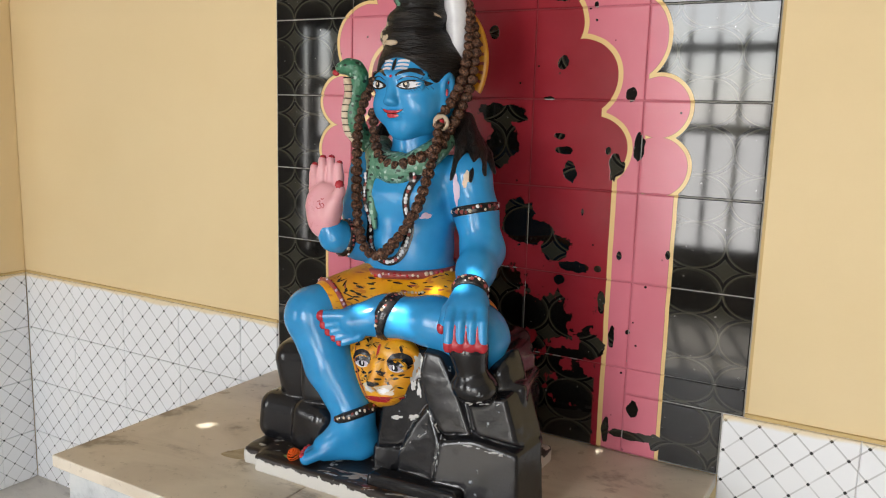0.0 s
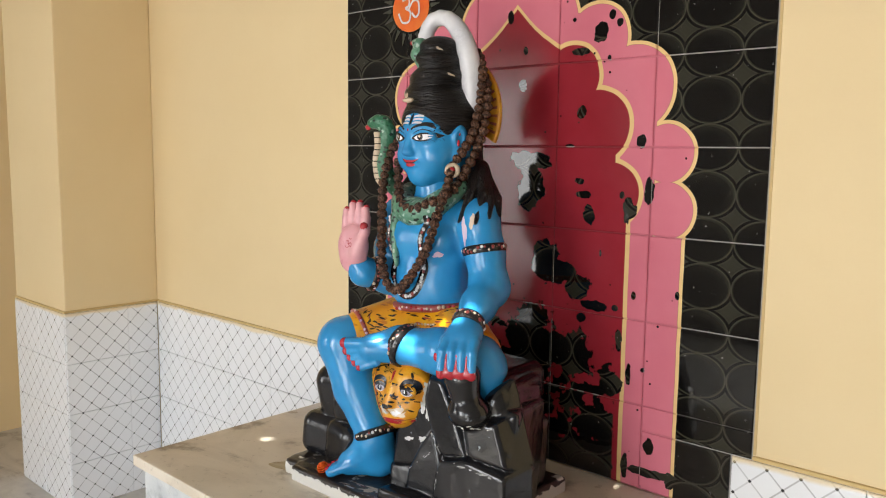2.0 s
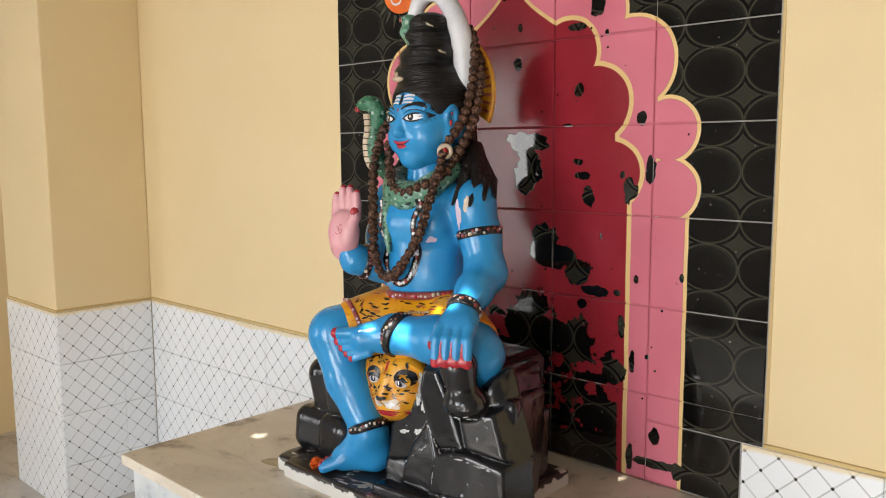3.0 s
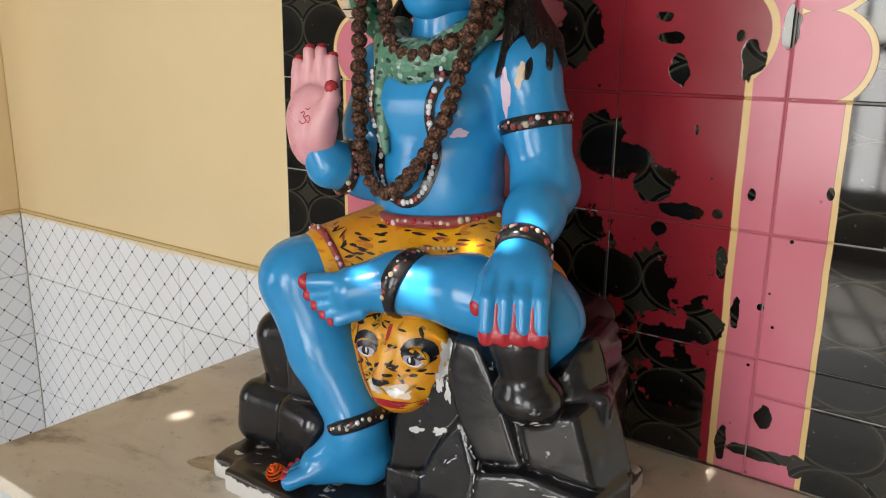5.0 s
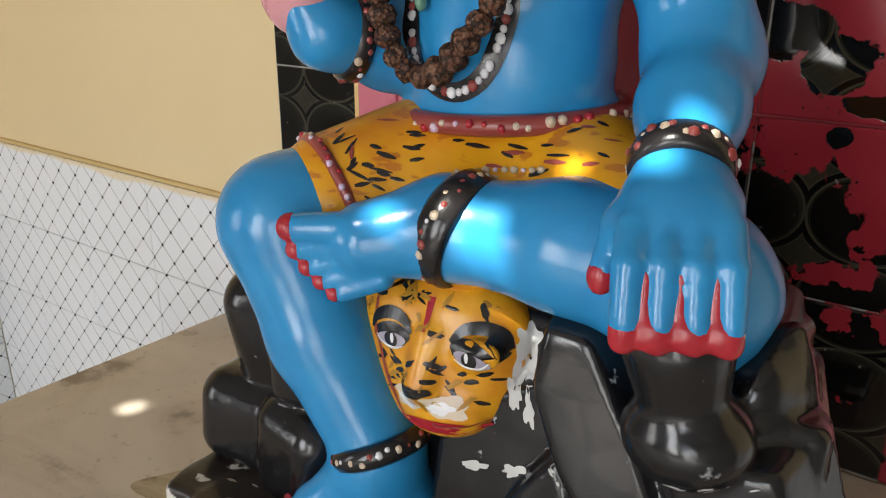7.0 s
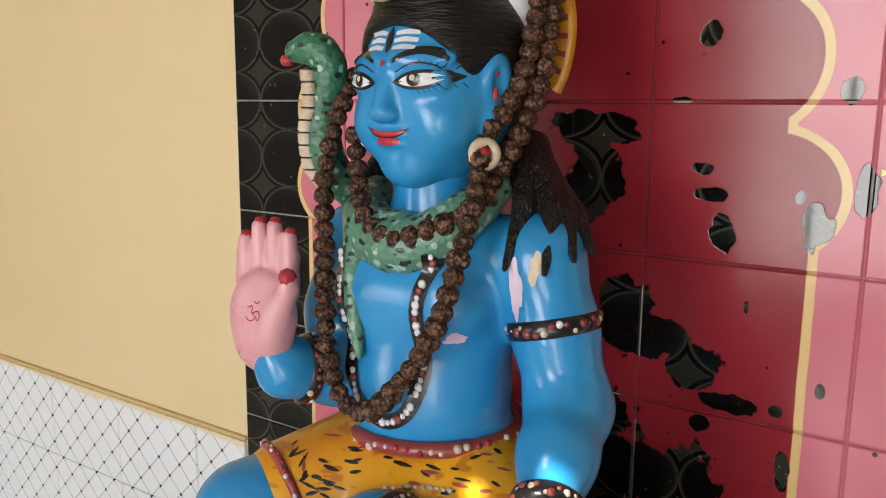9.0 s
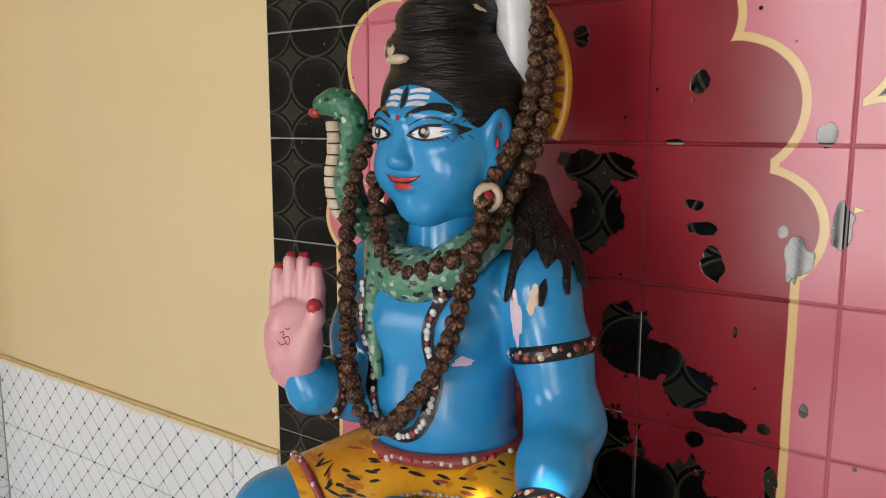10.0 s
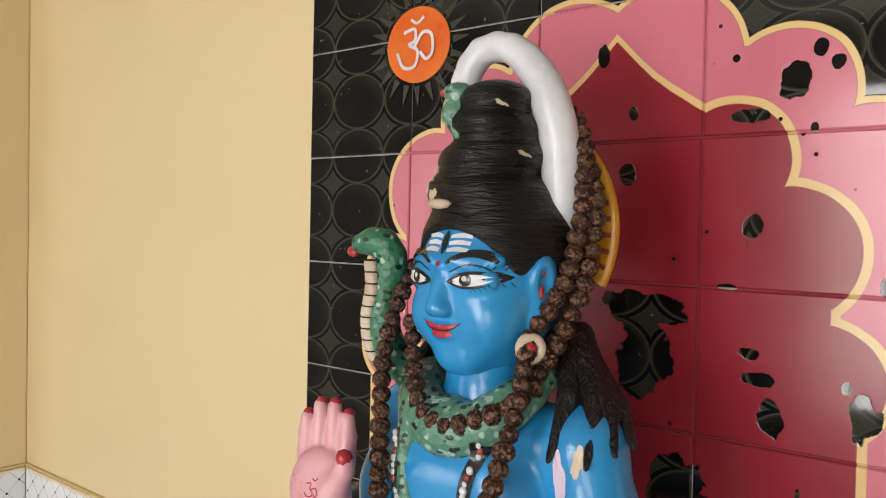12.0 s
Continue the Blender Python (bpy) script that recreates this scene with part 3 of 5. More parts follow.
class Statue:
    """Collects skins and small painted details into one mesh with many paints."""

    def __init__(self):
        self.v, self.f, self.m, self.mats, self.count = [], [], [], [], 0

    def slot(self, mat):
        if mat not in self.mats:
            self.mats.append(mat)
        return self.mats.index(mat)

    def add(self, v, faces, mat):
        s = self.slot(mat)
        self.v.extend(map(tuple, v))
        self.f.extend([tuple(int(i) + self.count for i in f) for f in faces])
        self.m.extend([s] * len(faces))
        self.count += len(v)

    def field(self, fld, mat):
        v, f = fld.skin()
        self.add(v, f, mat)
        return v, f

    def ring(self, c, rx, ry, tube, mat, turn=(0, 0, 0), n=40, flat=1.0, arc=(0, 360)):
        """A band round a limb: an oval tube; flat stretches its section along the limb."""
        R = Euler([radians(t) for t in turn]).to_matrix()
        v, f, k = [], [], 8
        closed = arc == (0, 360)
        for i in range(n):
            a = radians(arc[0] + (arc[1] - arc[0]) * i / (n if closed else n - 1))
            for j in range(k):
                b = 2 * math.pi * j / k
                o = Vector(((rx + tube * math.cos(b)) * math.cos(a), (ry + tube * math.cos(b)) * math.sin(a), tube * flat * math.sin(b)))
                v.append(Vector(c) + R @ o)
        for i in range(n if closed else n - 1):
            for j in range(k):
                p, q = i * k, ((i + 1) % n) * k
                f.append((p + j, q + j, q + (j + 1) % k, p + (j + 1) % k))
        self.add(v, f, mat)
        return self

    def ring_dots(self, c, rx, ry, tube, mats, turn=(0, 0, 0), n=18, r=0.004, flat=1.0, seed=1):
        R, rng = Euler([radians(t) for t in turn]).to_matrix(), random.Random(seed)
        for i in range(n):
            a = 2 * math.pi * (i + rng.uniform(-0.25, 0.25)) / n
            o = Vector(((rx + tube * 0.78) * math.cos(a), (ry + tube * 0.78) * math.sin(a), tube * flat * rng.uniform(-0.45, 0.45)))
            self.drop(Vector(c) + R @ o, r * rng.uniform(0.6, 1.15), rng.choice(mats))
        return self

    def drop(self, c, r, mat, squash=(1, 1, 1)):
        v, f, k = [(c[0], c[1], c[2] + r * squash[2])], [], 7
        for i in range(1, 4):
            for j in range(k):
                t, p = math.pi * i / 4, 2 * math.pi * j / k
                v.append((c[0] + r * squash[0] * math.sin(t) * math.cos(p), c[1] + r * squash[1] * math.sin(t) * math.sin(p), c[2] + r * squash[2] * math.cos(t)))
        v.append((c[0], c[1], c[2] - r * squash[2]))
        for j in range(k):
            f.append((0, 1 + j, 1 + (j + 1) % k))
            f.append((len(v) - 1, 1 + 2 * k + (j + 1) % k, 1 + 2 * k + j))
            for i in (0, 1):
                f.append((1 + i * k + j, 1 + (i + 1) * k + j, 1 + (i + 1) * k + (j + 1) % k, 1 + i * k + (j + 1) % k))
        self.add(v, f, mat)
        return self

    def tree(self):
        from_v = [Vector(p) for p in self.v]
        return BVHTree.FromPolygons(from_v, self.f)


def along(x, y, z):
    """Degrees that turn a ring's axis into this direction."""
    return tuple(math.degrees(a) for a in Vector((x, y, z)).to_track_quat("Z", "Y").to_euler())


def smooth_line(pts, n):
    """n points spread evenly along a soft curve through pts."""
    P = [Vector(p) for p in pts]
    P = [P[0] * 2 - P[1]] + P + [P[-1] * 2 - P[-2]]
    out = []
    for i in range(1, len(P) - 2):
        for s in range(24):
            t = s / 24
            out.append(0.5 * ((2 * P[i]) + (P[i + 1] - P[i - 1]) * t + (2 * P[i - 1] - 5 * P[i] + 4 * P[i + 1] - P[i + 2]) * t * t + (3 * P[i] - P[i - 1] - 3 * P[i + 1] + P[i + 2]) * t ** 3))
    out.append(P[-2])
    L = [0.0]
    for a, b in zip(out, out[1:]):
        L.append(L[-1] + (b - a).length)
    res, k = [], 0
    for i in range(n):
        s = L[-1] * i / max(n - 1, 1)
        while k < len(L) - 2 and L[k + 1] < s:
            k += 1
        t = (s - L[k]) / max(L[k + 1] - L[k], 1e-9)
        res.append(out[k].lerp(out[k + 1], t))
    return res


# ---- the platform ----
platform = tagged(new("platform"), "raised marble-topped platform against the tiled wall", "platform")
boxes("body", MORTAR, [(-0.775, 0.470, -0.705, -0.004, FLOOR_Z, TOP_Z - 0.030)], platform)
for a, b in ((-0.800, -0.2365), (-0.2335, 0.4805)):
    boxes("top_slab", MARBLE, [(a, b, -0.733, -0.003, TOP_Z - 0.028, TOP_Z)], platform, 0.0035)
boxes("front_slab", MARBLE_SIDE, [(-0.760, 0.470, -0.722, -0.7055, FLOOR_Z, TOP_Z - 0.034)], platform, 0.003)
boxes("side_slab", MARBLE_SIDE, [(-0.792, -0.7755, -0.700, -0.010, FLOOR_Z, TOP_Z - 0.034)], platform, 0.003)


bm = bmesh.new()
inner, outer = [], []
for i in range(60):
    t = i / 59
    x, y = (-0.452 + 0.03 * t, -0.30 - 0.21 * t * 1.6) if t < 0.6 else (-0.434 + (t - 0.6) * 1.35, -0.5016 - (t - 0.6) * 0.12)
    w = 0.006 + 0.030 * max(0.0, noise.noise(Vector((x * 22, y * 22, 3.0))) + 0.35) * (1.6 if 0.4 < t < 0.75 else 0.6)
    inner.append(bm.verts.new((x + 0.03, y + 0.03, TOP_Z + 0.0022)))
    outer.append(bm.verts.new((x - w, y - w * 0.7, TOP_Z + 0.0008)))
for i in range(59):
    bm.faces.new((inner[i], outer[i], outer[i + 1], inner[i + 1]))
bmesh.ops.recalc_face_normals(bm, faces=bm.faces[:])
part("mortar_smear", bm, MORTAR, platform, "rough mortar smeared round the plinth")


# ---- the statue ----
st = Statue()
TURN = (2, 0, -5)      # the head nods and turns a little aside
FACE = Euler([radians(a) for a in TURN]).to_matrix()
HEAD = Vector((-0.142, -0.282, 1.612))


def on_head(x, y, z):
    """A place from the head's own axes: x to its left, -y ahead, z up from its middle."""
    return HEAD + FACE @ Vector((x, y, z))


body = Field((-0.42, -0.60, 0.80), (0.22, -0.10, 1.56), 0.0034)
body.egg((-0.148, -0.288, 1.375), (0.112, 0.082, 0.095), k=0.03).egg((-0.146, -0.296, 1.275), (0.099, 0.086, 0.105), k=0.03).egg((-0.142, -0.282, 1.185), (0.112, 0.092, 0.07), k=0.03)
body.egg((-0.193, -0.343, 1.388), (0.052, 0.030, 0.042), k=0.03).egg((-0.103, -0.343, 1.388), (0.052, 0.030, 0.042), k=0.03)
body.limb((-0.258, -0.282, 1.428), (-0.020, -0.282, 1.434), 0.045, 0.045, 0.03)
body.limb((-0.150, -0.278, 1.42), (-0.146, -0.288, 1.55), 0.052, 0.047, 0.03)
# arms
body.chain([(-0.010, -0.287, 1.436), (0.010, -0.291, 1.362), (0.033, -0.300, 1.285)], [0.046, 0.043, 0.043], 0.02)
body.chain([(0.033, -0.300, 1.285), (0.048, -0.356, 1.255), (0.064, -0.410, 1.223)], [0.043, 0.037, 0.029], 0.02)
body.chain([(-0.262, -0.287, 1.428), (-0.262, -0.315, 1.350), (-0.246, -0.346, 1.283)], [0.045, 0.042, 0.038], 0.02)
body.chain([(-0.246, -0.346, 1.283), (-0.266, -0.408, 1.300), (-0.274, -0.418, 1.320)], [0.038, 0.031, 0.024], 0.02)
# the hand on the knee: four long fingers hang side by side over the pot
ROW = Vector((0.87, 0.49, 0))
FINGER = [ROW * k for k in (-0.0320, -0.0107, 0.0107, 0.0320)]
body.egg((0.076, -0.434, 1.208), (0.040, 0.036, 0.025), (24, 0, 29), 0.016)
for i, o in enumerate(FINGER):
    knuckle, bend, tip = Vector((0.085, -0.456, 1.197)) + o * 0.88, Vector((0.094, -0.477, 1.180)) + o * 0.96, Vector((0.099, -0.486, 1.146)) + o
    body.limb((0.068, -0.420, 1.216), knuckle, 0.022, 0.0125, 0.010)
    body.chain([knuckle, bend, tip], [0.0128, 0.0112, 0.0098], 0.0022)
body.chain([(0.056, -0.428, 1.213), (0.046, -0.458, 1.194), (0.044, -0.478, 1.168)], [0.016, 0.0125, 0.0095], 0.008)
# legs: one hangs, one lies across
body.chain([(-0.190, -0.295, 1.165), (-0.290, -0.448, 1.130)], [0.078, 0.060], 0.02)
body.chain([(-0.290, -0.448, 1.130), (-0.243, -0.450, 1.030), (-0.178, -0.452, 0.932)], [0.060, 0.053, 0.042], 0.015)
body.chain([(-0.178, -0.452, 0.925), (-0.172, -0.434, 0.872)], [0.041, 0.038], 0.015).chain([(-0.182, -0.440, 0.868), (-0.228, -0.488, 0.856)], [0.037, 0.025], 0.022)
body.chain([(-0.186, -0.460, 0.905), (-0.225, -0.486, 0.868)], [0.036, 0.022], 0.018)
for i in range(5):
    body.limb((-0.218 - 0.004 * i, -0.498 + 0.010 * i, 0.860), (-0.247 - 0.0125 * i + 0.0020 * i * i, -0.527 + 0.0165 * i, 0.844), 0.0150 - 0.0006 * i, 0.0130 - 0.0008 * i, 0.004)
body.chain([(-0.078, -0.285, 1.165), (0.070, -0.388, 1.135)], [0.078, 0.060], 0.02)
body.chain([(0.070, -0.388, 1.135), (-0.020, -0.406, 1.150), (-0.122, -0.424, 1.150)], [0.059, 0.050, 0.040], 0.015)
body.limb((0.092, -0.376, 1.12), (0.098, -0.386, 1.068), 0.040, 0.016, 0.02)
body.chain([(-0.122, -0.424, 1.150), (-0.172, -0.466, 1.140)], [0.041, 0.033], 0.02)
TOES = [(-0.220, -0.499, 1.150, 0.0128), (-0.217, -0.497, 1.131, 0.0096), (-0.207, -0.494, 1.117, 0.0090), (-0.195, -0.491, 1.106, 0.0085), (-0.183, -0.488, 1.097, 0.0080)]
for i, (x, y, z, r) in enumerate(TOES):
    body.limb((-0.164 + 0.003 * i, -0.476 + 0.001 * i, 1.154 - 0.0105 * i), (x, y, z), r + 0.002, r, 0.0022)
st.field(body, BLUE)

head = Field(HEAD - Vector((0.13, 0.13, 0.13)), HEAD + Vector((0.13, 0.13, 0.11)), 0.0024)
def hl(x, y, z): return tuple(on_head(x, y, z))
head.egg(hl(0, 0, 0.012), (0.083, 0.090, 0.092), TURN, 0.02)
head.egg(hl(0, -0.016, -0.036), (0.074, 0.070, 0.070), TURN, 0.03)
head.egg(hl(0, -0.058, -0.080), (0.032, 0.024, 0.024), TURN, 0.02)
for s in (-1, 1):
    head.egg(hl(0.040 * s, -0.054, -0.036), (0.032, 0.028, 0.032), TURN, 0.02)
    head.egg(hl(0.041 * s, -0.0790, 0.009), (0.026, 0.010, 0.014), (0, 0, -5 + 22 * s), 0.010)
    head.limb(hl(0.014 * s, -0.088, 0.030), hl(0.064 * s, -0.064, 0.030), 0.007, 0.005, 0.012)
    head.egg(hl(0.0095 * s, -0.094, -0.026), (0.0075, 0.008, 0.0065), TURN, 0.005)
    # ear: a rim with a hollow
    head.egg(hl(0.081 * s, -0.010, 0.004), (0.011, 0.021, 0.032), (10, 12 * s, -5), 0.008)
    head.egg(hl(0.079 * s, -0.018, -0.038), (0.010, 0.012, 0.024), TURN, 0.008)
    head.egg(hl(0.092 * s, -0.018, 0.006), (0.007, 0.010, 0.019), (10, 12 * s, -5), 0.004, cut=True)
head.limb(hl(0, -0.084, 0.022), hl(0, -0.101, -0.022), 0.0085, 0.0098, 0.012)
head.egg(hl(0, -0.0835, -0.0450), (0.024, 0.012, 0.0055), TURN, 0.006)
head.egg(hl(0, -0.081, -0.0550), (0.018, 0.012, 0.0060), TURN, 0.006)
st.field(head, BLUE)
# hair: a cap, three coils of a topknot and loose locks on the shoulders
hair = Field((-0.30, -0.44, 1.36), (0.08, -0.14, 1.88), 0.0034)
hair.egg(hl(0, 0.010, 0.036), (0.093, 0.097, 0.088), TURN, 0.01)
hair.egg(hl(0, -0.110, -0.030), (0.102, 0.092, 0.100), TURN, 0.010, cut=True)
for s in (-1, 1):
    hair.egg(hl(0.100 * s, -0.020, -0.030), (0.034, 0.036, 0.062), (0, 0, 0), 0.010, cut=True)
hair.egg((-0.153, -0.277, 1.715), (0.078, 0.078, 0.038), (0, 4, 0), 0.012).egg((-0.149, -0.280, 1.755), (0.065, 0.068, 0.034), (0, -6, 0), 0.010)
hair.egg((-0.146, -0.282, 1.795), (0.055, 0.060, 0.030), (0, 8, 0), 0.010).egg((-0.143, -0.284, 1.826), (0.043, 0.050, 0.024), (0, -5, 0), 0.010)
locks = Field((-0.302, -0.402, 1.360), (0.078, -0.140, 1.700), 0.0030)
locks.egg((-0.135, -0.226, 1.570), (0.074, 0.044, 0.10), (0, 0, 0), 0.02)
for a, b, c in [((-0.056, -0.240, 1.55), (-0.026, -0.300, 1.490), (-0.022, -0.345, 1.432)), ((-0.052, -0.232, 1.55), (0.000, -0.288, 1.488), (0.018, -0.336, 1.430)),
                ((-0.052, -0.227, 1.54), (0.006, -0.270, 1.486), (0.038, -0.312, 1.442)), ((-0.052, -0.225, 1.53), (0.010, -0.252, 1.480), (0.046, -0.284, 1.446)),
                ((-0.237, -0.247, 1.54), (-0.267, -0.287, 1.48), (-0.277, -0.312, 1.43))]:
    locks.chain([a, b, c], [0.018, 0.0125, 0.0035], 0.003)
st.field(locks, LOCKS)
st.field(hair, HAIR)

# short skirt in tiger stripes, with dotted maroon hems
cloth = Field((-0.40, -0.56, 1.03), (0.20, -0.12, 1.28), 0.0034)
cloth.egg((-0.142, -0.284, 1.172), (0.120, 0.098, 0.064), k=0.02)
cloth.limb((-0.178, -0.297, 1.172), (-0.262, -0.402, 1.140), 0.084, 0.071, 0.02)
cloth.limb((-0.090, -0.295, 1.168), (0.040, -0.366, 1.145), 0.083, 0.066, 0.02)
cloth.limb((-0.135, -0.320, 1.16), (-0.120, -0.395, 1.137), 0.07, 0.053, 0.03)
st.field(cloth, TIGER)
st.ring((-0.146, -0.288, 1.229), 0.106, 0.091, 0.0095, MAROON, (2, -3, 0), 56, 1.0)
st.ring_dots((-0.146, -0.288, 1.229), 0.106, 0.091, 0.0098, [CREAM, LILAC, RED, CREAM], (2, -3, 0), 54, 0.0046, seed=3)
st.ring((-0.266, -0.410, 1.138), 0.0690, 0.0690, 0.0056, MAROON, (105, 0, -27), 48)
st.ring_dots((-0.266, -0.410, 1.138), 0.0690, 0.0690, 0.0058, [CREAM, LILAC, RED], (105, 0, -27), 44, 0.0032, seed=4)
hem = smooth_line([(-0.150, -0.452, 1.204), (-0.125, -0.446, 1.214), (-0.10, -0.436, 1.220), (-0.075, -0.42, 1.220), (-0.05, -0.41, 1.218)], 15)

# armlets and anklets: dark bands with small painted dots
BANDS = [((0.008, -0.291, 1.368), 0.0440, 0.0440, along(-0.24, 0.06, 1), 1.8, 28), ((0.063, -0.406, 1.225), 0.0305, 0.0300, along(0.28, -0.80, -0.52), 2.0, 24), ((-0.260, -0.382, 1.293), 0.0345, 0.0345, along(-0.4, -0.8, 0.2), 1.6, 20),
         ((-0.110, -0.422, 1.150), 0.0435, 0.0450, along(-0.93, 0.02, 0.30), 2.5, 26), ((-0.175, -0.452, 0.938), 0.0435, 0.0435, along(0.42, -0.03, -0.9), 1.6, 24)]
for n, (c, rx, ry, turn, flat, dots) in enumerate(BANDS):
    st.ring(c, rx, ry, 0.0068, BLACK, turn, 36, flat)
    st.ring_dots(c, rx, ry, 0.0056, [CREAM, MAROON, WHITE, MAROON], turn, int(dots * 1.35), 0.0044, flat, seed=n + 8)

# pink open hand
palm = Field((-0.338, -0.5100, 1.282), (-0.20, -0.36, 1.50), 0.0026)
palm.egg((-0.280, -0.4280, 1.362), (0.042, 0.018, 0.052), (0, 4, 14), 0.012).egg((-0.283, -0.4250, 1.327), (0.032, 0.020, 0.032), (0, 0, 14), 0.014)
palm.egg((-0.258, -0.4330, 1.357), (0.017, 0.016, 0.034), (0, 12, 14), 0.010)
for i, (top, x) in enumerate(((1.452, -0.310), (1.468, -0.291), (1.469, -0.271), (1.458, -0.253))):
    palm.chain([(x, -0.424 + 0.0035 * i, 1.397), (x - 0.002, -0.420 + 0.0035 * i, 1.427), (x - 0.003, -0.420 + 0.0035 * i, top - 0.009)], [0.0115, 0.0105, 0.0085], 0.004)
palm.chain([(-0.253, -0.4300, 1.367), (-0.236, -0.4320, 1.397), (-0.234, -0.4340, 1.410)], [0.014, 0.011, 0.009], 0.006)
st.field(palm, PINK)
for i, (top, x) in enumerate(((1.452, -0.310), (1.468, -0.291), (1.469, -0.271), (1.458, -0.253))):
    st.drop((x - 0.003, -0.418 + 0.0035 * i, top - 0.004), 0.0075, RED, (1, 1.1, 0.9))
st.drop((-0.234, -0.4355, 1.412), 0.0105, RED)

# red finger and toe nails
nails = Field((-0.30, -0.58, 0.82), (0.16, -0.46, 1.20), 0.0026)
for i, o in enumerate(FINGER):
    tip = Vector((0.099, -0.486, 1.142)) + o
    nails.limb(tip, tip + Vector((0, 0.001, -0.008)), 0.0096, 0.0096, 0.008)
    if i < 3:
        gap = (o + FINGER[i + 1]) / 2
        nails.limb(Vector((0.0965, -0.4800, 1.176)) + gap, Vector((0.100, -0.4865, 1.138)) + gap, 0.0050, 0.0078, 0.003)
nails.egg((0.0435, -0.4790, 1.163), (0.0098, 0.0098, 0.0130), k=0.003)
for i, (x, y, z, r) in enumerate(TOES):
    nails.egg((x - 0.005, y - 0.003, z), (r * 0.95, r * 0.98, r * 0.98), k=0.002)
    nails.egg((-0.2525 - 0.0130 * i + 0.0020 * i * i, -0.531 + 0.0170 * i, 0.8510 - 0.0008 * i), (0.0078, 0.0078 - 0.0006 * i, 0.0062), (0, 0, 45 - 8 * i), k=0.003)
st.field(nails, RED)

# black rock seat, built up of smooth boulders, with a small pot under the hand
rock = Field((-0.54, -0.58, 0.79), (0.24, -0.06, 1.16), 0.0036)
rock.brick((-0.13, -0.26, 0.955), (0.22, 0.12, 0.145), (0, 0, 0), 0.03)
rock.brick((-0.355, -0.345, 0.985), (0.075, 0.095, 0.078), (4, -10, 12), 0.042).brick((-0.385, -0.360, 0.872), (0.072, 0.105, 0.056), (-3, 4, 8), 0.034)
rock.brick((-0.285, -0.405, 0.875), (0.055, 0.075, 0.062), (0, 6, -8), 0.032).brick((-0.270, -0.370, 0.995), (0.075, 0.085, 0.070), (0, 0, 14), 0.03)
rock.brick((-0.020, -0.330, 0.930), (0.160, 0.080, 0.150), (-4, 0, 2), 0.012, 0.004).brick((0.085, -0.335, 0.930), (0.080, 0.085, 0.120), (-3, 2, 14), 0.014, 0.004)
rock.slab([(-0.020, 1.050), (-0.012, 1.098), (0.020, 1.095), (0.058, 1.030), (0.094, 0.950), (0.036, 0.940), (0.004, 0.985)], -0.452, 0.10, 0.15)
rock.slab([(0.068, 1.020), (0.092, 1.016), (0.106, 0.955), (0.098, 0.952)], -0.440, 0.10, -0.3)
rock.slab([(0.090, 1.016), (0.125, 1.026), (0.160, 1.028), (0.186, 0.946), (0.110, 0.953)], -0.446, 0.08, 0.30, 0.09)
rock.slab([(0.040, 0.935), (0.108, 0.946), (0.190, 0.925), (0.198, 0.815), (0.020, 0.815), (0.034, 0.900)], -0.468, 0.06, 0.20, 0.10)
rock.slab([(-0.062, 0.880), (-0.030, 0.945), (0.000, 0.982), (0.034, 0.922), (0.026, 0.815), (-0.060, 0.815)], -0.462, 0.16, -0.06)
rock.slab([(-0.120, 0.985), (-0.030, 1.030), (-0.005, 0.986), (-0.068, 0.882), (-0.128, 0.870)], -0.434, 0.12, 0.10)
rock.slab([(-0.136, 0.872), (-0.068, 0.878), (-0.064, 0.815), (-0.130, 0.815)], -0.448, 0.20, 0.0)
rock.slab([(0.112, 1.082), (0.140, 1.100), (0.156, 1.060), (0.156, 1.012), (0.126, 1.022)], -0.392, 0.30, 0.40, 0.05, 0.012, 0.006)
rock.brick((0.088, -0.298, 0.992), (0.050, 0.090, 0.098), (0, -3, 10), 0.020, 0.004).brick((0.080, -0.310, 0.895), (0.066, 0.120, 0.100), (0, 3, 8), 0.024, 0.004)
rock.egg((0.124, -0.372, 1.045), (0.028, 0.040, 0.052), (20, 10, 0), 0.012).brick((0.00, -0.490, 0.826), (0.10, 0.028, 0.022), (-8, 0, 4), 0.010, 0.004)
rock.brick((0.138, -0.375, 0.905), (0.030, 0.060, 0.085), (2, 4, 20), 0.018, 0.004)
rock.egg((0.101, -0.446, 1.050), (0.046, 0.043, 0.037), k=0.006)
rock.limb((0.096, -0.450, 1.080), (0.090, -0.454, 1.122), 0.031, 0.039, 0.008)
st.field(rock, ROCK)
base = Field((-0.52, -0.60, 0.77), (0.24, -0.06, 0.85), 0.0034)
base.brick((-0.118, -0.338, 0.808), (0.262, 0.205, 0.020), (0, 0, 0), 0.008, 0.004).brick((-0.345, -0.350, 0.808), (0.105, 0.165, 0.020), (0, 0, 8), 0.010, 0.010)
base.egg((-0.41, -0.49, 0.808), (0.035, 0.03, 0.018), k=0.012)
st.field(base, PLINTH)

# tiger mask hanging from the seat
mask = Field((-0.27, -0.51, 0.92), (-0.01, -0.33, 1.13), 0.0026)
mask.egg((-0.137, -0.408, 1.054), (0.090, 0.044, 0.058), (0, -4, 4), 0.02).egg((-0.127, -0.416, 1.002), (0.066, 0.040, 0.052), (0, -6, 4), 0.03)
mask.egg((-0.113, -0.442, 0.992), (0.038, 0.020, 0.024), (0, -6, 4), 0.012).limb((-0.121, -0.446, 1.058), (-0.124, -0.460, 1.018), 0.011, 0.014, 0.014)
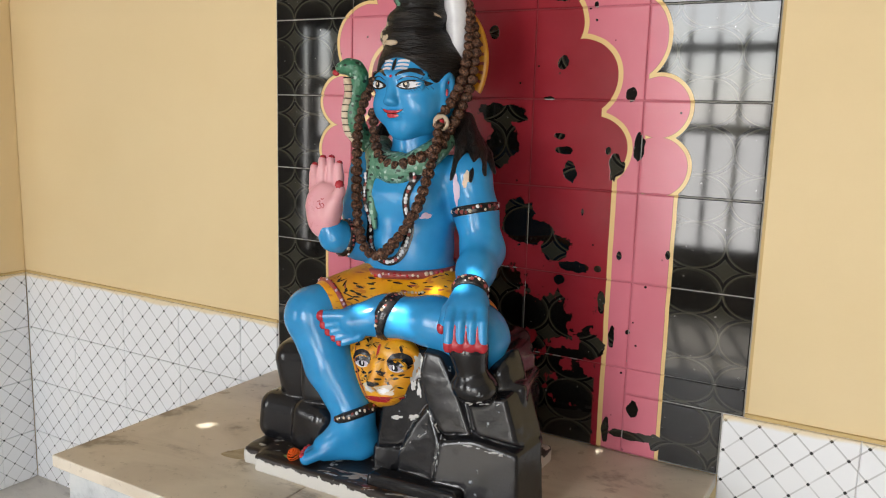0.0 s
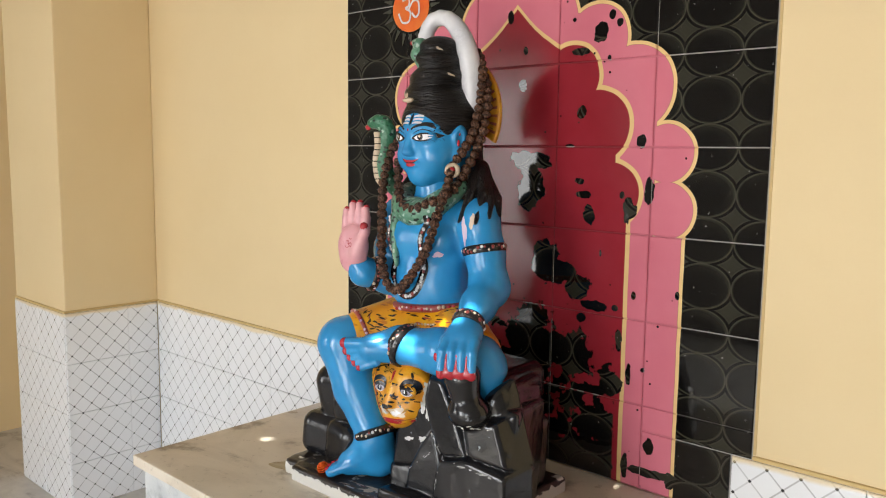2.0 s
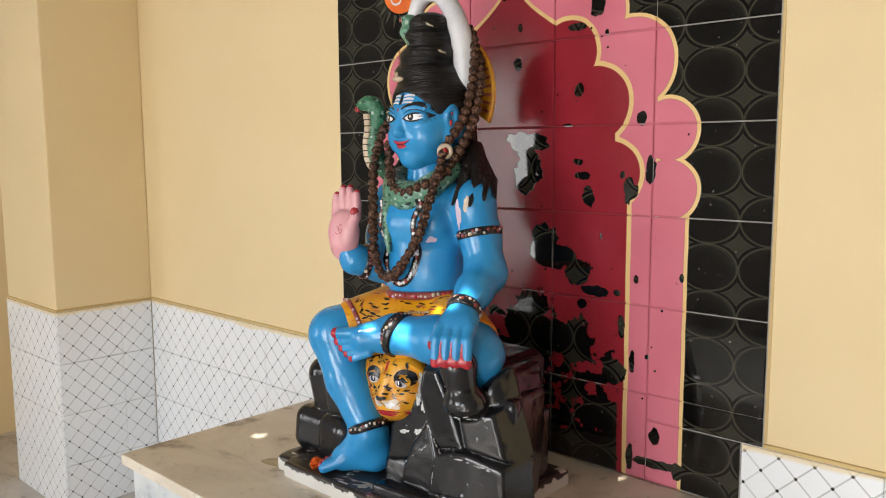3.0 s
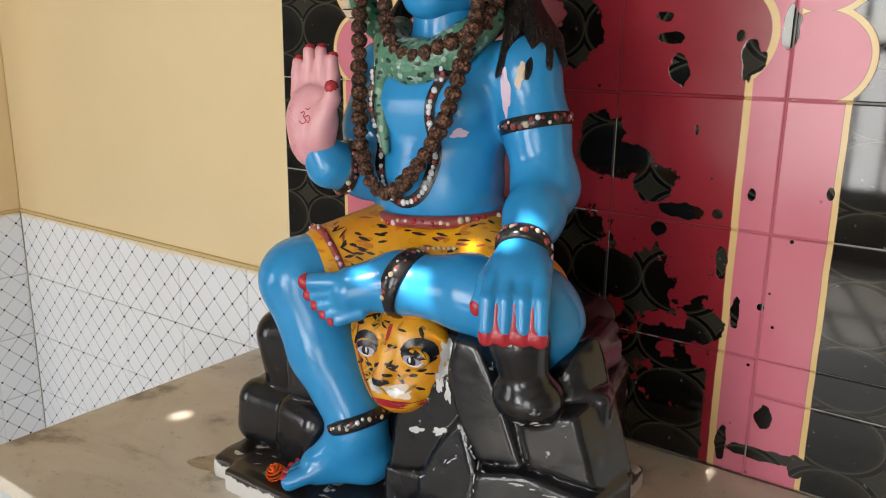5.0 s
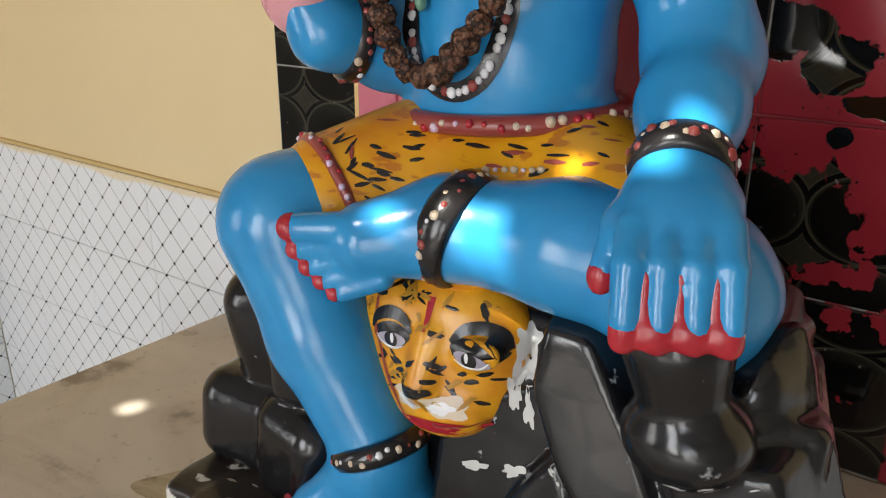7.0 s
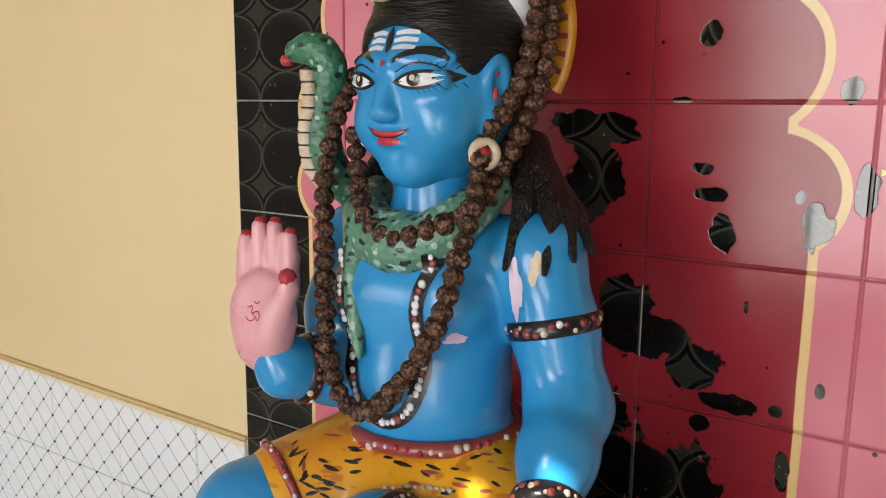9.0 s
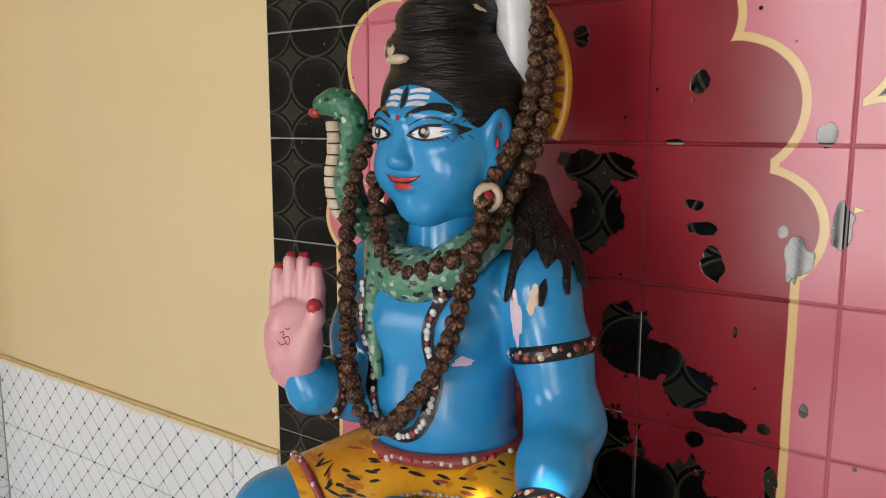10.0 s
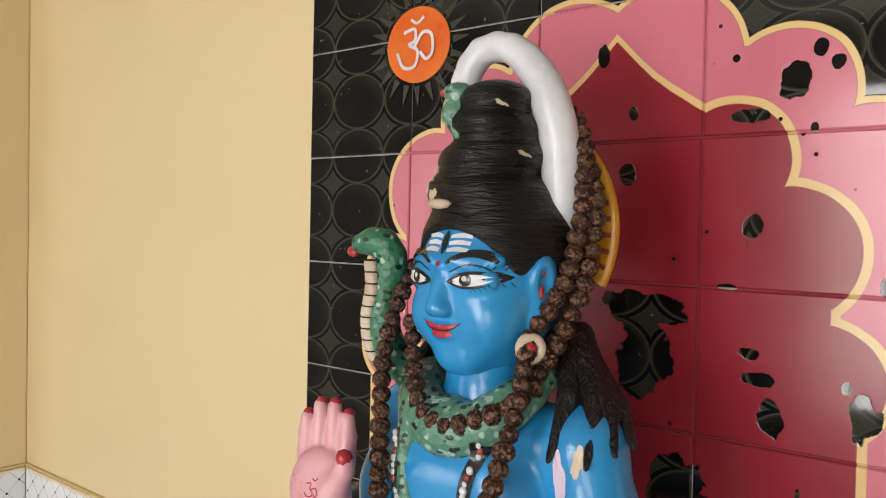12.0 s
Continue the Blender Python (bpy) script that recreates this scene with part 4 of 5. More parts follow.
for s in (-1, 1):
    mask.egg((-0.1175 + 0.041 * s, -0.444, 1.054), (0.022, 0.008, 0.014), (0, -4 - 8 * s, 4), 0.008)
st.field(mask, GOLD)

# hooded snake by the head, its body wound round the neck
SN = smooth_line([(-0.224, -0.300, 1.470), (-0.249, -0.323, 1.500), (-0.269, -0.335, 1.540), (-0.269, -0.337, 1.590), (-0.257, -0.337, 1.630), (-0.267, -0.345, 1.655), (-0.292, -0.355, 1.652)], 16)
snake = Field((-0.344, -0.415, 1.240), (0.076, -0.215, 1.700), 0.003)
snake.chain(SN, [0.015, 0.016, 0.017, 0.018, 0.018, 0.019, 0.019, 0.019, 0.018, 0.018, 0.018, 0.018, 0.018, 0.017, 0.016, 0.013], 0.008)
st.field(snake, SNAKE)
snake = Field((-0.27, -0.42, 1.30), (-0.02, -0.24, 1.55), 0.003)
NK = smooth_line([(-0.227, -0.292, 1.490), (-0.210, -0.332, 1.468), (-0.167, -0.354, 1.446), (-0.127, -0.354, 1.446), (-0.087, -0.337, 1.472), (-0.067, -0.292, 1.505)], 12)
snake.egg((-0.157, -0.340, 1.446), (0.062, 0.029, 0.036), (14, 0, 0), 0.02)
snake.chain(NK, [0.022, 0.024, 0.026, 0.028, 0.028, 0.028, 0.028, 0.027, 0.026, 0.024, 0.022, 0.020], 0.008)
snake.chain(smooth_line([(-0.208, -0.348, 1.460), (-0.204, -0.364, 1.410), (-0.194, -0.372, 1.360), (-0.184, -0.378, 1.322)], 6), [0.016, 0.013, 0.011, 0.010, 0.008, 0.005], 0.006)
st.field(snake, SCARF)
crest = Field((-0.250, -0.382, 1.756), (-0.120, -0.282, 1.866), 0.0028)
crest.egg((-0.176, -0.316, 1.834), (0.017, 0.019, 0.012), (0, 0, 0), 0.006).chain([(-0.173, -0.312, 1.831), (-0.175, -0.322, 1.808), (-0.163, -0.326, 1.786)], [0.013, 0.015, 0.010], 0.008)
st.field(crest, SCARF)
st.drop((-0.189, -0.327, 1.834), 0.005, RED)
st.drop((-0.302, -0.360, 1.642), 0.009, RED, (1.1, 0.7, 0.8))
for i, p in enumerate(smooth_line([(-0.276, -0.355, 1.632), (-0.272, -0.356, 1.600), (-0.281, -0.354, 1.560), (-0.278, -0.349, 1.520), (-0.262, -0.341, 1.497)], 41)):
    st.drop(p, 0.0108 if i % 4 else 0.0112, CREAM if i % 4 else BLACK, (1.0, 0.8, 0.50 if i % 4 else 0.16))

# white horn that curls over the topknot, pleated yellow fan behind it
horn = Field((-0.262, -0.362, 1.600), (0.018, -0.162, 1.960), 0.003)
HP = smooth_line([(-0.074, -0.247, 1.650), (-0.072, -0.247, 1.720), (-0.078, -0.250, 1.790), (-0.100, -0.254, 1.852), (-0.140, -0.258, 1.893), (-0.182, -0.262, 1.893), (-0.204, -0.264, 1.862), (-0.202, -0.266, 1.835)], 18)
horn.chain(HP, [0.016 + 0.006 * math.sin(math.pi * min(i / 12, 1)) for i in range(18)], 0.01)
st.field(horn, WHITE)
v, f = [], []
for i in range(73):
    a = radians(-120 + 240 * i / 72) + math.pi / 2
    for j, rr in enumerate((0.03, 0.09, 0.118, 0.132, 0.136, 0.128)):
        yy = -0.207 + (0.004 if i % 2 and 0 < j < 3 else 0) + (-0.008, -0.004, 0, 0, 0.006, 0.012)[j]
        v.append((-0.142 + rr * 0.90 * math.cos(a), yy, 1.675 + rr * math.sin(a)))
for i in range(72):
    for j in range(5):
        f.append((i * 6 + j, i * 6 + j + 1, i * 6 + j + 7, i * 6 + j + 6))
st.add(v, f, GOLD)
for i in range(26):
    a = radians(-110 + 220 * i / 25) + math.pi / 2
    q = []
    for rr, w in ((0.086, -0.0022), (0.086, 0.0022), (0.129, 0.0032), (0.129, -0.0032)):
        q.append((-0.142 + 0.90 * (rr * math.cos(a) - w * math.sin(a)), -0.2132 if rr < 0.1 else -0.2102, 1.675 + rr * math.sin(a) + w * math.cos(a)))
    st.add(q, [(0, 1, 2, 3)], MAROON)

# ---- painted details, laid on the finished skins ----
bvh = st.tree()


def land(p, way, lift, only=None):
    hit, nor, face, _ = bvh.ray_cast(Vector(p) - Vector(way) * 0.12, Vector(way), 0.24)
    if hit is None or (only is not None and st.mats[st.m[face]] != only):
        return None
    return hit - Vector(way) * lift


def stroke(pts, widths, mat, way, up, lift=0.0007, n=18, only=None):
    """A brush stroke along pts, cast on the statue in the direction way."""
    P = smooth_line(pts, n)
    wl = [np.interp(i / (n - 1), np.linspace(0, 1, len(widths)), widths) for i in range(n)]
    v, f = [], []
    way = Vector(way).normalized()
    for i in range(n):
        t = (P[min(i + 1, n - 1)] - P[max(i - 1, 0)]).normalized()
        side = t.cross(way).normalized()
        row = [land(P[i] + side * wl[i] * s, way, lift + (0.0004 if s == 0 else 0), only) for s in (-0.5, 0.0, 0.5)]
        if None in row:
            if only is not None:
                if v:
                    break
                continue
            row = v[-3:] if len(v) >= 3 else [P[i]] * 3
        v.extend(row)
    for i in range(len(v) // 3 - 1):
        for j in (0, 1):
            f.append((3 * i + j, 3 * i + j + 1, 3 * i + j + 4, 3 * i + j + 3))
    if f:
        st.add(v, f, mat)


def spot(c, rx, rz, mat, way, right, lift=0.0007, tilt=0.0, shape=1.0, rag=0.0, seed=1, only=None):
    """A filled oval brush mark; shape under 1 makes its ends pointed."""
    way, right = Vector(way).normalized(), Vector(right).normalized()
    up = right.cross(way).normalized()
    if up.z < 0:
        up = -up
    rng, n, v, f = random.Random(seed), 28, [], []
    ca, sa = math.cos(radians(tilt)), math.sin(radians(tilt))
    k = [rng.uniform(-1, 1) for _ in range(n)]
    k = [1 + rag * (0.5 * k[i - 1] + k[i] + 0.5 * k[(i + 1) % n]) * 0.7 for i in range(n)]
    first = land(c, way, lift + 0.0003, only)
    if first is None:
        if only is not None:
            return
        first = Vector(c)
    v.append(first)
    for ringno in (0.5, 1.0):
        for i in range(n):
            a = 2 * math.pi * i / n
            x, z = math.cos(a), math.sin(a) * (abs(math.sin(a)) ** (1 / shape - 1) if shape != 1 else 1)
            x, z = x * rx * ringno * k[i], z * rz * ringno * k[i]
            x, z = x * ca - z * sa, x * sa + z * ca
            p = Vector(c) + right * x + up * z
            v.append(land(p, way, lift, only) or (v[i + 1] if ringno == 1.0 else v[0]))
    for i in range(n):
        f.append((0, 1 + i, 1 + (i + 1) % n))
        f.append((1 + i, 1 + n + i, 1 + n + (i + 1) % n, 1 + (i + 1) % n))
    st.add(v, f, mat)


FW, FR = FACE @ Vector((0, 1, 0)), FACE @ Vector((1, 0, 0))
H = lambda x, z: on_head(x, -0.09, z)
for s in (-1, 1):
    spot(H(0.042 * s, 0.009), 0.0300, 0.0098, BLACK, FW, FR, 0.0006, 5 * s, 0.62)
    spot(H(0.0425 * s, 0.0088), 0.0240, 0.0064, WHITE, FW, FR, 0.0011, 5 * s, 0.62)
    spot(H(0.0375 * s, 0.0092), 0.0072, 0.0068, BLACK, FW, FR, 0.0017)
    spot(H(0.0370 * s, 0.011), 0.0030, 0.0030, CREAM, FW, FR, 0.0024)
    stroke([H(0.012 * s, 0.027), H(0.032 * s, 0.037), H(0.052 * s, 0.036), H(0.072 * s, 0.024)], [0.0035, 0.0080, 0.0085, 0.002], BLACK, FW, FR, 0.0009)
    stroke([H(0.015 * s, 0.017), H(0.034 * s, 0.0250), H(0.052 * s, 0.0235), H(0.064 * s, 0.016)], [0.001, 0.0018, 0.0018, 0.001], BLACK, FW, FR, 0.0009)
    for j in range(7):
        stroke([H((0.038 + 0.0055 * j) * s, 0.024 - 0.0009 * j), H((0.040 + 0.0057 * j) * s, 0.0285 - 0.001 * j)], [0.0009, 0.0005], BLACK, FW, FR, 0.0009, 3)
        stroke([H((0.040 + 0.0050 * j) * s, -0.0015 + 0.0012 * j), H((0.042 + 0.0052 * j) * s, -0.0055 + 0.0010 * j)], [0.0008, 0.0004], BLACK, FW, FR, 0.0009, 3)
    for j in (0, 1, 2):
        stroke([H(0.006 * s, 0.0405 + 0.0075 * j), H(0.018 * s, 0.0420 + 0.0075 * j), H(0.032 * s, 0.0405 + 0.0075 * j)], [0.004, 0.0052, 0.004], WHITE, FW, FR, 0.0009, 8)
stroke([H(-0.026, -0.0405), H(-0.013, -0.0450), H(0, -0.0458), H(0.013, -0.0450), H(0.026, -0.0405)], [0.002, 0.0062, 0.0070, 0.0062, 0.002], RED, FW, FR, 0.0008, 18)
spot(H(0, -0.0525), 0.0155, 0.0052, RED, FW, FR, 0.0008)
stroke([H(-0.029, -0.0385), H(-0.016, -0.0470), H(0, -0.0488), H(0.016, -0.0470), H(0.029, -0.0385)], [0.0008, 0.0014, 0.0014, 0.0014, 0.0008], BLACK, FW, FR, 0.0018, 16)
spot(H(0, 0.049), 0.0042, 0.013, BLACK, FW, FR, 0.0016, 0, 0.7)
spot(H(0, 0.026), 0.003, 0.003, RED, FW, FR, 0.001)
st.ring(on_head(0.087, -0.040, -0.066), 0.0120, 0.0120, 0.0058, CREAM, along(0.75, -0.65, 0.1), 20)
st.drop(on_head(0.088, -0.042, -0.066), 0.0080, RED)
for dy, dz in ((-0.012, 0.018), (-0.016, -0.006)):
    st.drop(on_head(0.0865, dy - 0.004, dz), 0.0045, RED, (0.6, 0.8, 1.8))
st.drop(on_head(-0.005, -0.088, 0.092), 0.012, CREAM, (1.5, 0.6, 0.5))

HW = Vector((-0.50, 0.86, 0)).normalized()
for k in range(8):
    spot((-0.214 + 0.006 * (k % 3), -0.32, 1.692 + 0.010 * k), 0.004 + 0.0015 * (k % 4), 0.004 + 0.001 * (k % 3), CREAM, HW, Vector((0.86, 0.5, 0)), 0.0012, 30 * k, 1, 0.35, k)
for x, z in ((-0.112, 1.818), (-0.080, 1.760)):
    spot((x, -0.32, z), 0.008, 0.0022, CREAM, HW, Vector((0.86, 0.5, 0)), 0.0012, -25, 0.8, 0.35, 5)

# tiger mask: brows, eyes, muzzle and lip, with a white glint painted on each pupil
TW, TR = Vector((-0.05, 1, 0)), Vector((1, 0.05, 0.03)).normalized()
T = lambda x, z: Vector((-0.1175, -0.458, 1.037)) + TR * x + Vector((-0.03, 0, 1)).normalized() * z
for s in (-1, 1):
    E0 = lambda x, z: T((0.041 + x) * s, 0.015 + z)
    spot(E0(0, 0.003), 0.0225, 0.0110, BLACK, TW, TR, 0.0009, -8 * s, 0.80, 0.05, 5 + s, GOLD)
    spot(E0(0, -0.0015), 0.0175, 0.0068, EYE_GREY, TW, TR, 0.0014, -8 * s, 0.8, 0.0, 1, GOLD)
    stroke([E0(-0.016, -0.0035), E0(-0.005, -0.0078), E0(0.008, -0.0068), E0(0.017, 0.0)], [0.001, 0.0024, 0.0024, 0.001], WHITE, TW, TR, 0.0019, 14)
    spot(E0(-0.001, -0.0010), 0.0074, 0.0070, BLACK, TW, TR, 0.0019)
    spot(E0(-0.003, 0.001), 0.0020, 0.0045, WHITE, TW, TR, 0.0024)
    stroke([E0(-0.022, 0.0085), E0(-0.012, 0.0195), E0(0.004, 0.0215), E0(0.018, 0.0150), E0(0.0235, 0.004)], [0.005, 0.0095, 0.0110, 0.0100, 0.004], BLACK, TW, TR, 0.0012, 22, GOLD)
    spot(T(0.019 * s - 0.001, -0.033), 0.019, 0.010, CREAM, TW, TR, 0.0007, 0, 1, 0.28, 9 + s)
    spot(T(0.016 * s - 0.001, -0.035), 0.011, 0.005, WHITE, TW, TR, 0.0012, 0, 1, 0.35, 19 + s)
spot(T(-0.008, -0.020), 0.017, 0.0055, BLACK, TW, TR, 0.0014, 0, 1, 0.2, 3)
spot(T(0.008, -0.0545), 0.040, 0.0070, RED, TW, TR, 0.0010, 3, 0.9, 0.08, 2)
stroke([T(0.008, -0.049), T(0.012, -0.052), T(0.05, -0.047)], [0.002, 0.002, 0.001], MAROON, TW, TR, 0.0016, 8)
stroke([T(-0.004, 0.056), T(-0.004, 0.030)], [0.007, 0.004], RED, TW, TR, n=6)
rng = random.Random(21)
for _ in range(230):
    x, z = rng.uniform(-0.095, 0.075), rng.uniform(-0.065, 0.070)
    if not (abs(abs(x) - 0.041) < 0.030 and 0.002 < z < 0.048) and not (abs(x) < 0.036 and z < -0.02) and z > -0.062 and abs(x + 0.004) > 0.008 and ((x + 0.008) / 0.082) ** 2 + ((z - 0.01) / 0.072) ** 2 < 0.85 and x > -0.070 + max(0.0, -z) * 0.5:
        if land(T(x - 0.01, z), TW, 0, GOLD) is None or land(T(x + 0.01, z), TW, 0, GOLD) is None:
            continue
        spot(T(x, z), rng.uniform(0.004, 0.0085), rng.uniform(0.0012, 0.0024), BLACK, TW, TR, 0.0006, rng.uniform(-60, 60), 0.8, 0.2, rng.randrange(99))

for _ in range(34):
    x, z = rng.uniform(-0.075, 0.062), rng.uniform(-0.048, 0.066)
    if abs(abs(x) - 0.041) > 0.028 or z < 0.0 or z > 0.042:
        if land(T(x - 0.012, z), TW, 0, GOLD) is not None and land(T(x + 0.012, z), TW, 0, GOLD) is not None:
            spot(T(x, z), rng.uniform(0.004, 0.009), rng.uniform(0.0014, 0.0026), OCHRE, TW, TR, 0.0009, rng.uniform(-70, 70), 0.9, 0.3, rng.randrange(99))
for edge in ([(-0.063, 0.045), (-0.060, 0.018), (-0.052, -0.010), (-0.043, -0.032), (-0.026, -0.056)], [(0.080, 0.046), (0.081, 0.020), (0.072, -0.018), (0.060, -0.045), (0.030, -0.070)]):
    stroke([T(*e) for e in edge], [0.003, 0.005, 0.004, 0.005, 0.003], MAROON, TW, TR, 0.0008, 40, GOLD)

# bare plaster where the black paint of the rock and the plinth has come off
BW = Vector((-0.35, 0.85, -0.38)).normalized()
for x, z, w, h, k in ((-0.022, 1.088, 0.010, 0.016, 1), (-0.026, 1.064, 0.007, 0.020, 2), (-0.032, 1.040, 0.006, 0.014, 3), (-0.018, 1.030, 0.0045, 0.014, 4), (-0.030, 0.966, 0.010, 0.005, 5), (-0.068, 0.958, 0.011, 0.004, 6)):
    spot((x, -0.47, z), w, h, FLAKE, BW, Vector((0.9, 0.4, 0)), 0.0008, 8, 1, 0.45, k)
rng = random.Random(41)
for a, b, n in (((0.036, 0.936), (0.186, 0.930), 16), ((0.036, 0.936), (0.030, 0.850), 9), ((-0.060, 0.884), (0.030, 0.965), 9), ((0.000, 0.985), (0.036, 0.936), 6), ((0.090, 1.016), (0.156, 1.028), 7)):
    for _ in range(n):
        t = rng.random()
        spot((a[0] + (b[0] - a[0]) * t + rng.uniform(-0.003, 0.003), -0.46, a[1] + (b[1] - a[1]) * t + rng.uniform(-0.003, 0.003)), rng.uniform(0.0015, 0.0055), rng.uniform(0.0005, 0.0011), FLAKE, BW, Vector((0.9, 0.4, 0)), 0.0006, math.degrees(math.atan2(b[1] - a[1], b[0] - a[0])) + rng.uniform(-15, 15), 1, 0.5, rng.randrange(99), ROCK)
rng = random.Random(14)
for x, y, w, h, m in ((-0.115, -0.500, 0.020, 0.006, FLAKE), (-0.074, -0.505, 0.022, 0.006, FLAKE), (-0.135, -0.512, 0.016, 0.005, CREAM), (-0.091, -0.518, 0.018, 0.004, UMBER), (-0.060, -0.522, 0.016, 0.004, FLAKE),
                      (-0.020, -0.512, 0.020, 0.005, UMBER), (0.030, -0.520, 0.022, 0.006, FLAKE), (-0.175, -0.527, 0.012, 0.004, UMBER), (-0.340, -0.455, 0.012, 0.003, UMBER), (-0.100, -0.528, 0.030, 0.004, UMBER), (0.085, -0.515, 0.018, 0.005, CREAM)):
    spot((x, y, 0.86), w * 1.25, h * 1.7, m, Vector((0, 0, -1)), Vector((1, 0.25, 0)), 0.0008, rng.uniform(-15, 15), 1, 0.5, rng.randrange(99), PLINTH)

for _ in range(70):
    x, y = rng.uniform(-0.20, 0.14), rng.uniform(-0.537, -0.488)
    spot((x, y, 0.86), rng.uniform(0.004, 0.020), rng.uniform(0.0012, 0.0042), rng.choice((FLAKE, CREAM, UMBER, UMBER, FLAKE, MAROON)), Vector((0, 0, -1)), Vector((1, 0.1, 0)), rng.uniform(0.0007, 0.0012), rng.uniform(-14, 14), 1, 0.55, rng.randrange(99), PLINTH)
for _ in range(24):
    spot((rng.uniform(-0.43, -0.20), rng.uniform(-0.52, -0.40), 0.86), rng.uniform(0.003, 0.009), rng.uniform(0.001, 0.0025), rng.choice((UMBER, CREAM, FLAKE)), Vector((0, 0, -1)), Vector((1, 0.1, 0)), 0.0008, rng.uniform(-40, 40), 1, 0.5, rng.randrange(99), PLINTH)

# dark dashes on the striped skirt
rng = random.Random(33)
CW = Vector((-0.25, 0.80, -0.55)).normalized()
for _ in range(330):
    c = Vector((rng.uniform(-0.36, 0.14), -0.42, rng.uniform(1.10, 1.32)))
    a, ln = radians(rng.gauss(8, 16) + (60 if c.x < -0.22 else 0)), rng.uniform(0.011, 0.024)
    e = Vector((math.cos(a), 0, math.sin(a))) * ln / 2
    if all(land(c + e * k, CW, 0, TIGER) is not None for k in (-1.3, 0, 1.3)):
        w = rng.uniform(0.0030, 0.0058)
        stroke([c - e, c, c + e], [w * 0.5, w, w * 0.25], BLACK if rng.random() < 0.75 else MAROON, CW, None, 0.0008, 6, TIGER)

stroke(hem, [0.009] * 5, MAROON, CW, None, 0.0012, 40, TIGER)
for i, p in enumerate(hem):
    q = land(p, CW, 0.001, TIGER)
    if q is not None:
        st.drop(q, 0.0026 + 0.0008 * (i % 3), CREAM if i % 3 else LILAC, (1, 0.7, 0.8))

# painted necklace on the chest, worn patches, sign in the palm
NW, NR = Vector((0, 1, 0)), Vector((1, 0, 0))
NP = [(-0.216, -0.285, 1.440), (-0.215, -0.285, 1.390), (-0.208, -0.285, 1.325), (-0.188, -0.285, 1.270), (-0.150, -0.285, 1.253), (-0.118, -0.285, 1.270), (-0.104, -0.285, 1.315), (-0.108, -0.285, 1.385), (-0.094, -0.285, 1.440)]
stroke(NP, [0.017] * 9, BLACK, NW, NR, 0.0014, 60)
for i, p in enumerate(smooth_line(NP, 58)):
    q = land(p, NW, 0.002)
    if q is not None and i % 9:
        st.drop(q, 0.0036 + 0.0008 * (i % 3), WHITE if i % 4 else MAROON, (1, 0.6, 1))
spot((-0.066, -0.37, 1.355), 0.014, 0.006, LILAC, Vector((-0.4, 1, 0)), NR, 0.0008, 12, 0.9, 0.25, 4)
spot((-0.012, -0.34, 1.412), 0.007, 0.030, LILAC, Vector((-0.5, 1, 0)), NR, 0.0009, 4, 0.9, 0.3, 6)
spot((0.010, -0.34, 1.436), 0.007, 0.020, CREAM, Vector((-0.5, 1, 0)), NR, 0.0009, -6, 0.9, 0.3, 7)
PX, PZ = -0.274, 1.368
for seg in ([(-0.008, 0.007), (-0.001, 0.009), (-0.003, 0.002), (0.002, -0.004), (-0.006, -0.008), (-0.011, -0.004)], [(-0.002, 0.001), (0.006, 0.004), (0.010, -0.001), (0.006, -0.006), (0.003, -0.002)], [(0.000, 0.014), (0.004, 0.012), (0.008, 0.015)]):
    stroke([(PX + a, -0.45, PZ + b) for a, b in seg], [0.0014] * 3, RED, Vector((-0.25, 1, 0)), NR, 0.0008, 14)

me = bpy.data.meshes.new("statue")
me.from_pydata(st.v, [], st.f)
for m in st.mats:
    me.materials.append(m)
me.polygons.foreach_set("material_index", st.m)
me.polygons.foreach_set("use_smooth", [True] * len(st.f))
me.update()
statue = tagged(new("statue", me), "seated blue painted plaster statue on a black rock seat, chipped enamel", "statue")

# ---- bead garlands ----


def bead_mesh(seed):
    bm = bmesh.new()
    bmesh.ops.create_icosphere(bm, subdivisions=3, radius=0.0120)
    for v in bm.verts:
        a = math.atan2(v.co.y, v.co.x)
        groove = 0.86 + 0.14 * abs(math.sin(2.5 * a)) ** 0.5
        lump = noise.noise(v.co * 420 + Vector((seed * 7, 0, 0))) * 0.0016 + noise.noise(v.co * 900 + Vector((0, seed * 5, 0))) * 0.0009
        v.co = v.co * groove + v.co.normalized() * lump
        v.co.z *= 0.92
    return mesh_of(bm, "bead", SEED, True)


BEADS = [bead_mesh(s) for s in range(4)]


def garland(label, pts, group, spacing=0.0182, seed=5):
    """A string of seed beads; each bead hangs on one loop."""
    rng = random.Random(seed)
    length = sum((Vector(b) - Vector(a)).length for a, b in zip(pts, pts[1:])) * 1.02
    P = smooth_line(pts, int(length / spacing))
    g = tagged(new("bead_garland"), label, "garland", group)
    cu = bmesh.new()
    for a, b in zip(P, P[1:]):
        m = Matrix.Translation((a + b) / 2) @ (b - a).to_track_quat("Z", "Y").to_matrix().to_4x4()
        bmesh.ops.create_cone(cu, segments=5, radius1=0.0012, radius2=0.0012, depth=(b - a).length, matrix=m)
    part("cord", cu, MAROON, g)
    for i, p in enumerate(P):
        t = (P[min(i + 1, len(P) - 1)] - P[max(i - 1, 0)]).to_track_quat("Z", "Y").to_matrix().to_4x4()
        b = new("bead", BEADS[rng.randrange(4)])
        b.parent = g
        s = rng.uniform(0.88, 1.10)
        b.matrix_basis = Matrix.Translation(p) @ t @ pose(0, 0, 0, rng.uniform(-20, 20), rng.uniform(-20, 20), rng.uniform(0, 360)) @ Matrix.Scale(s, 4)
    return g


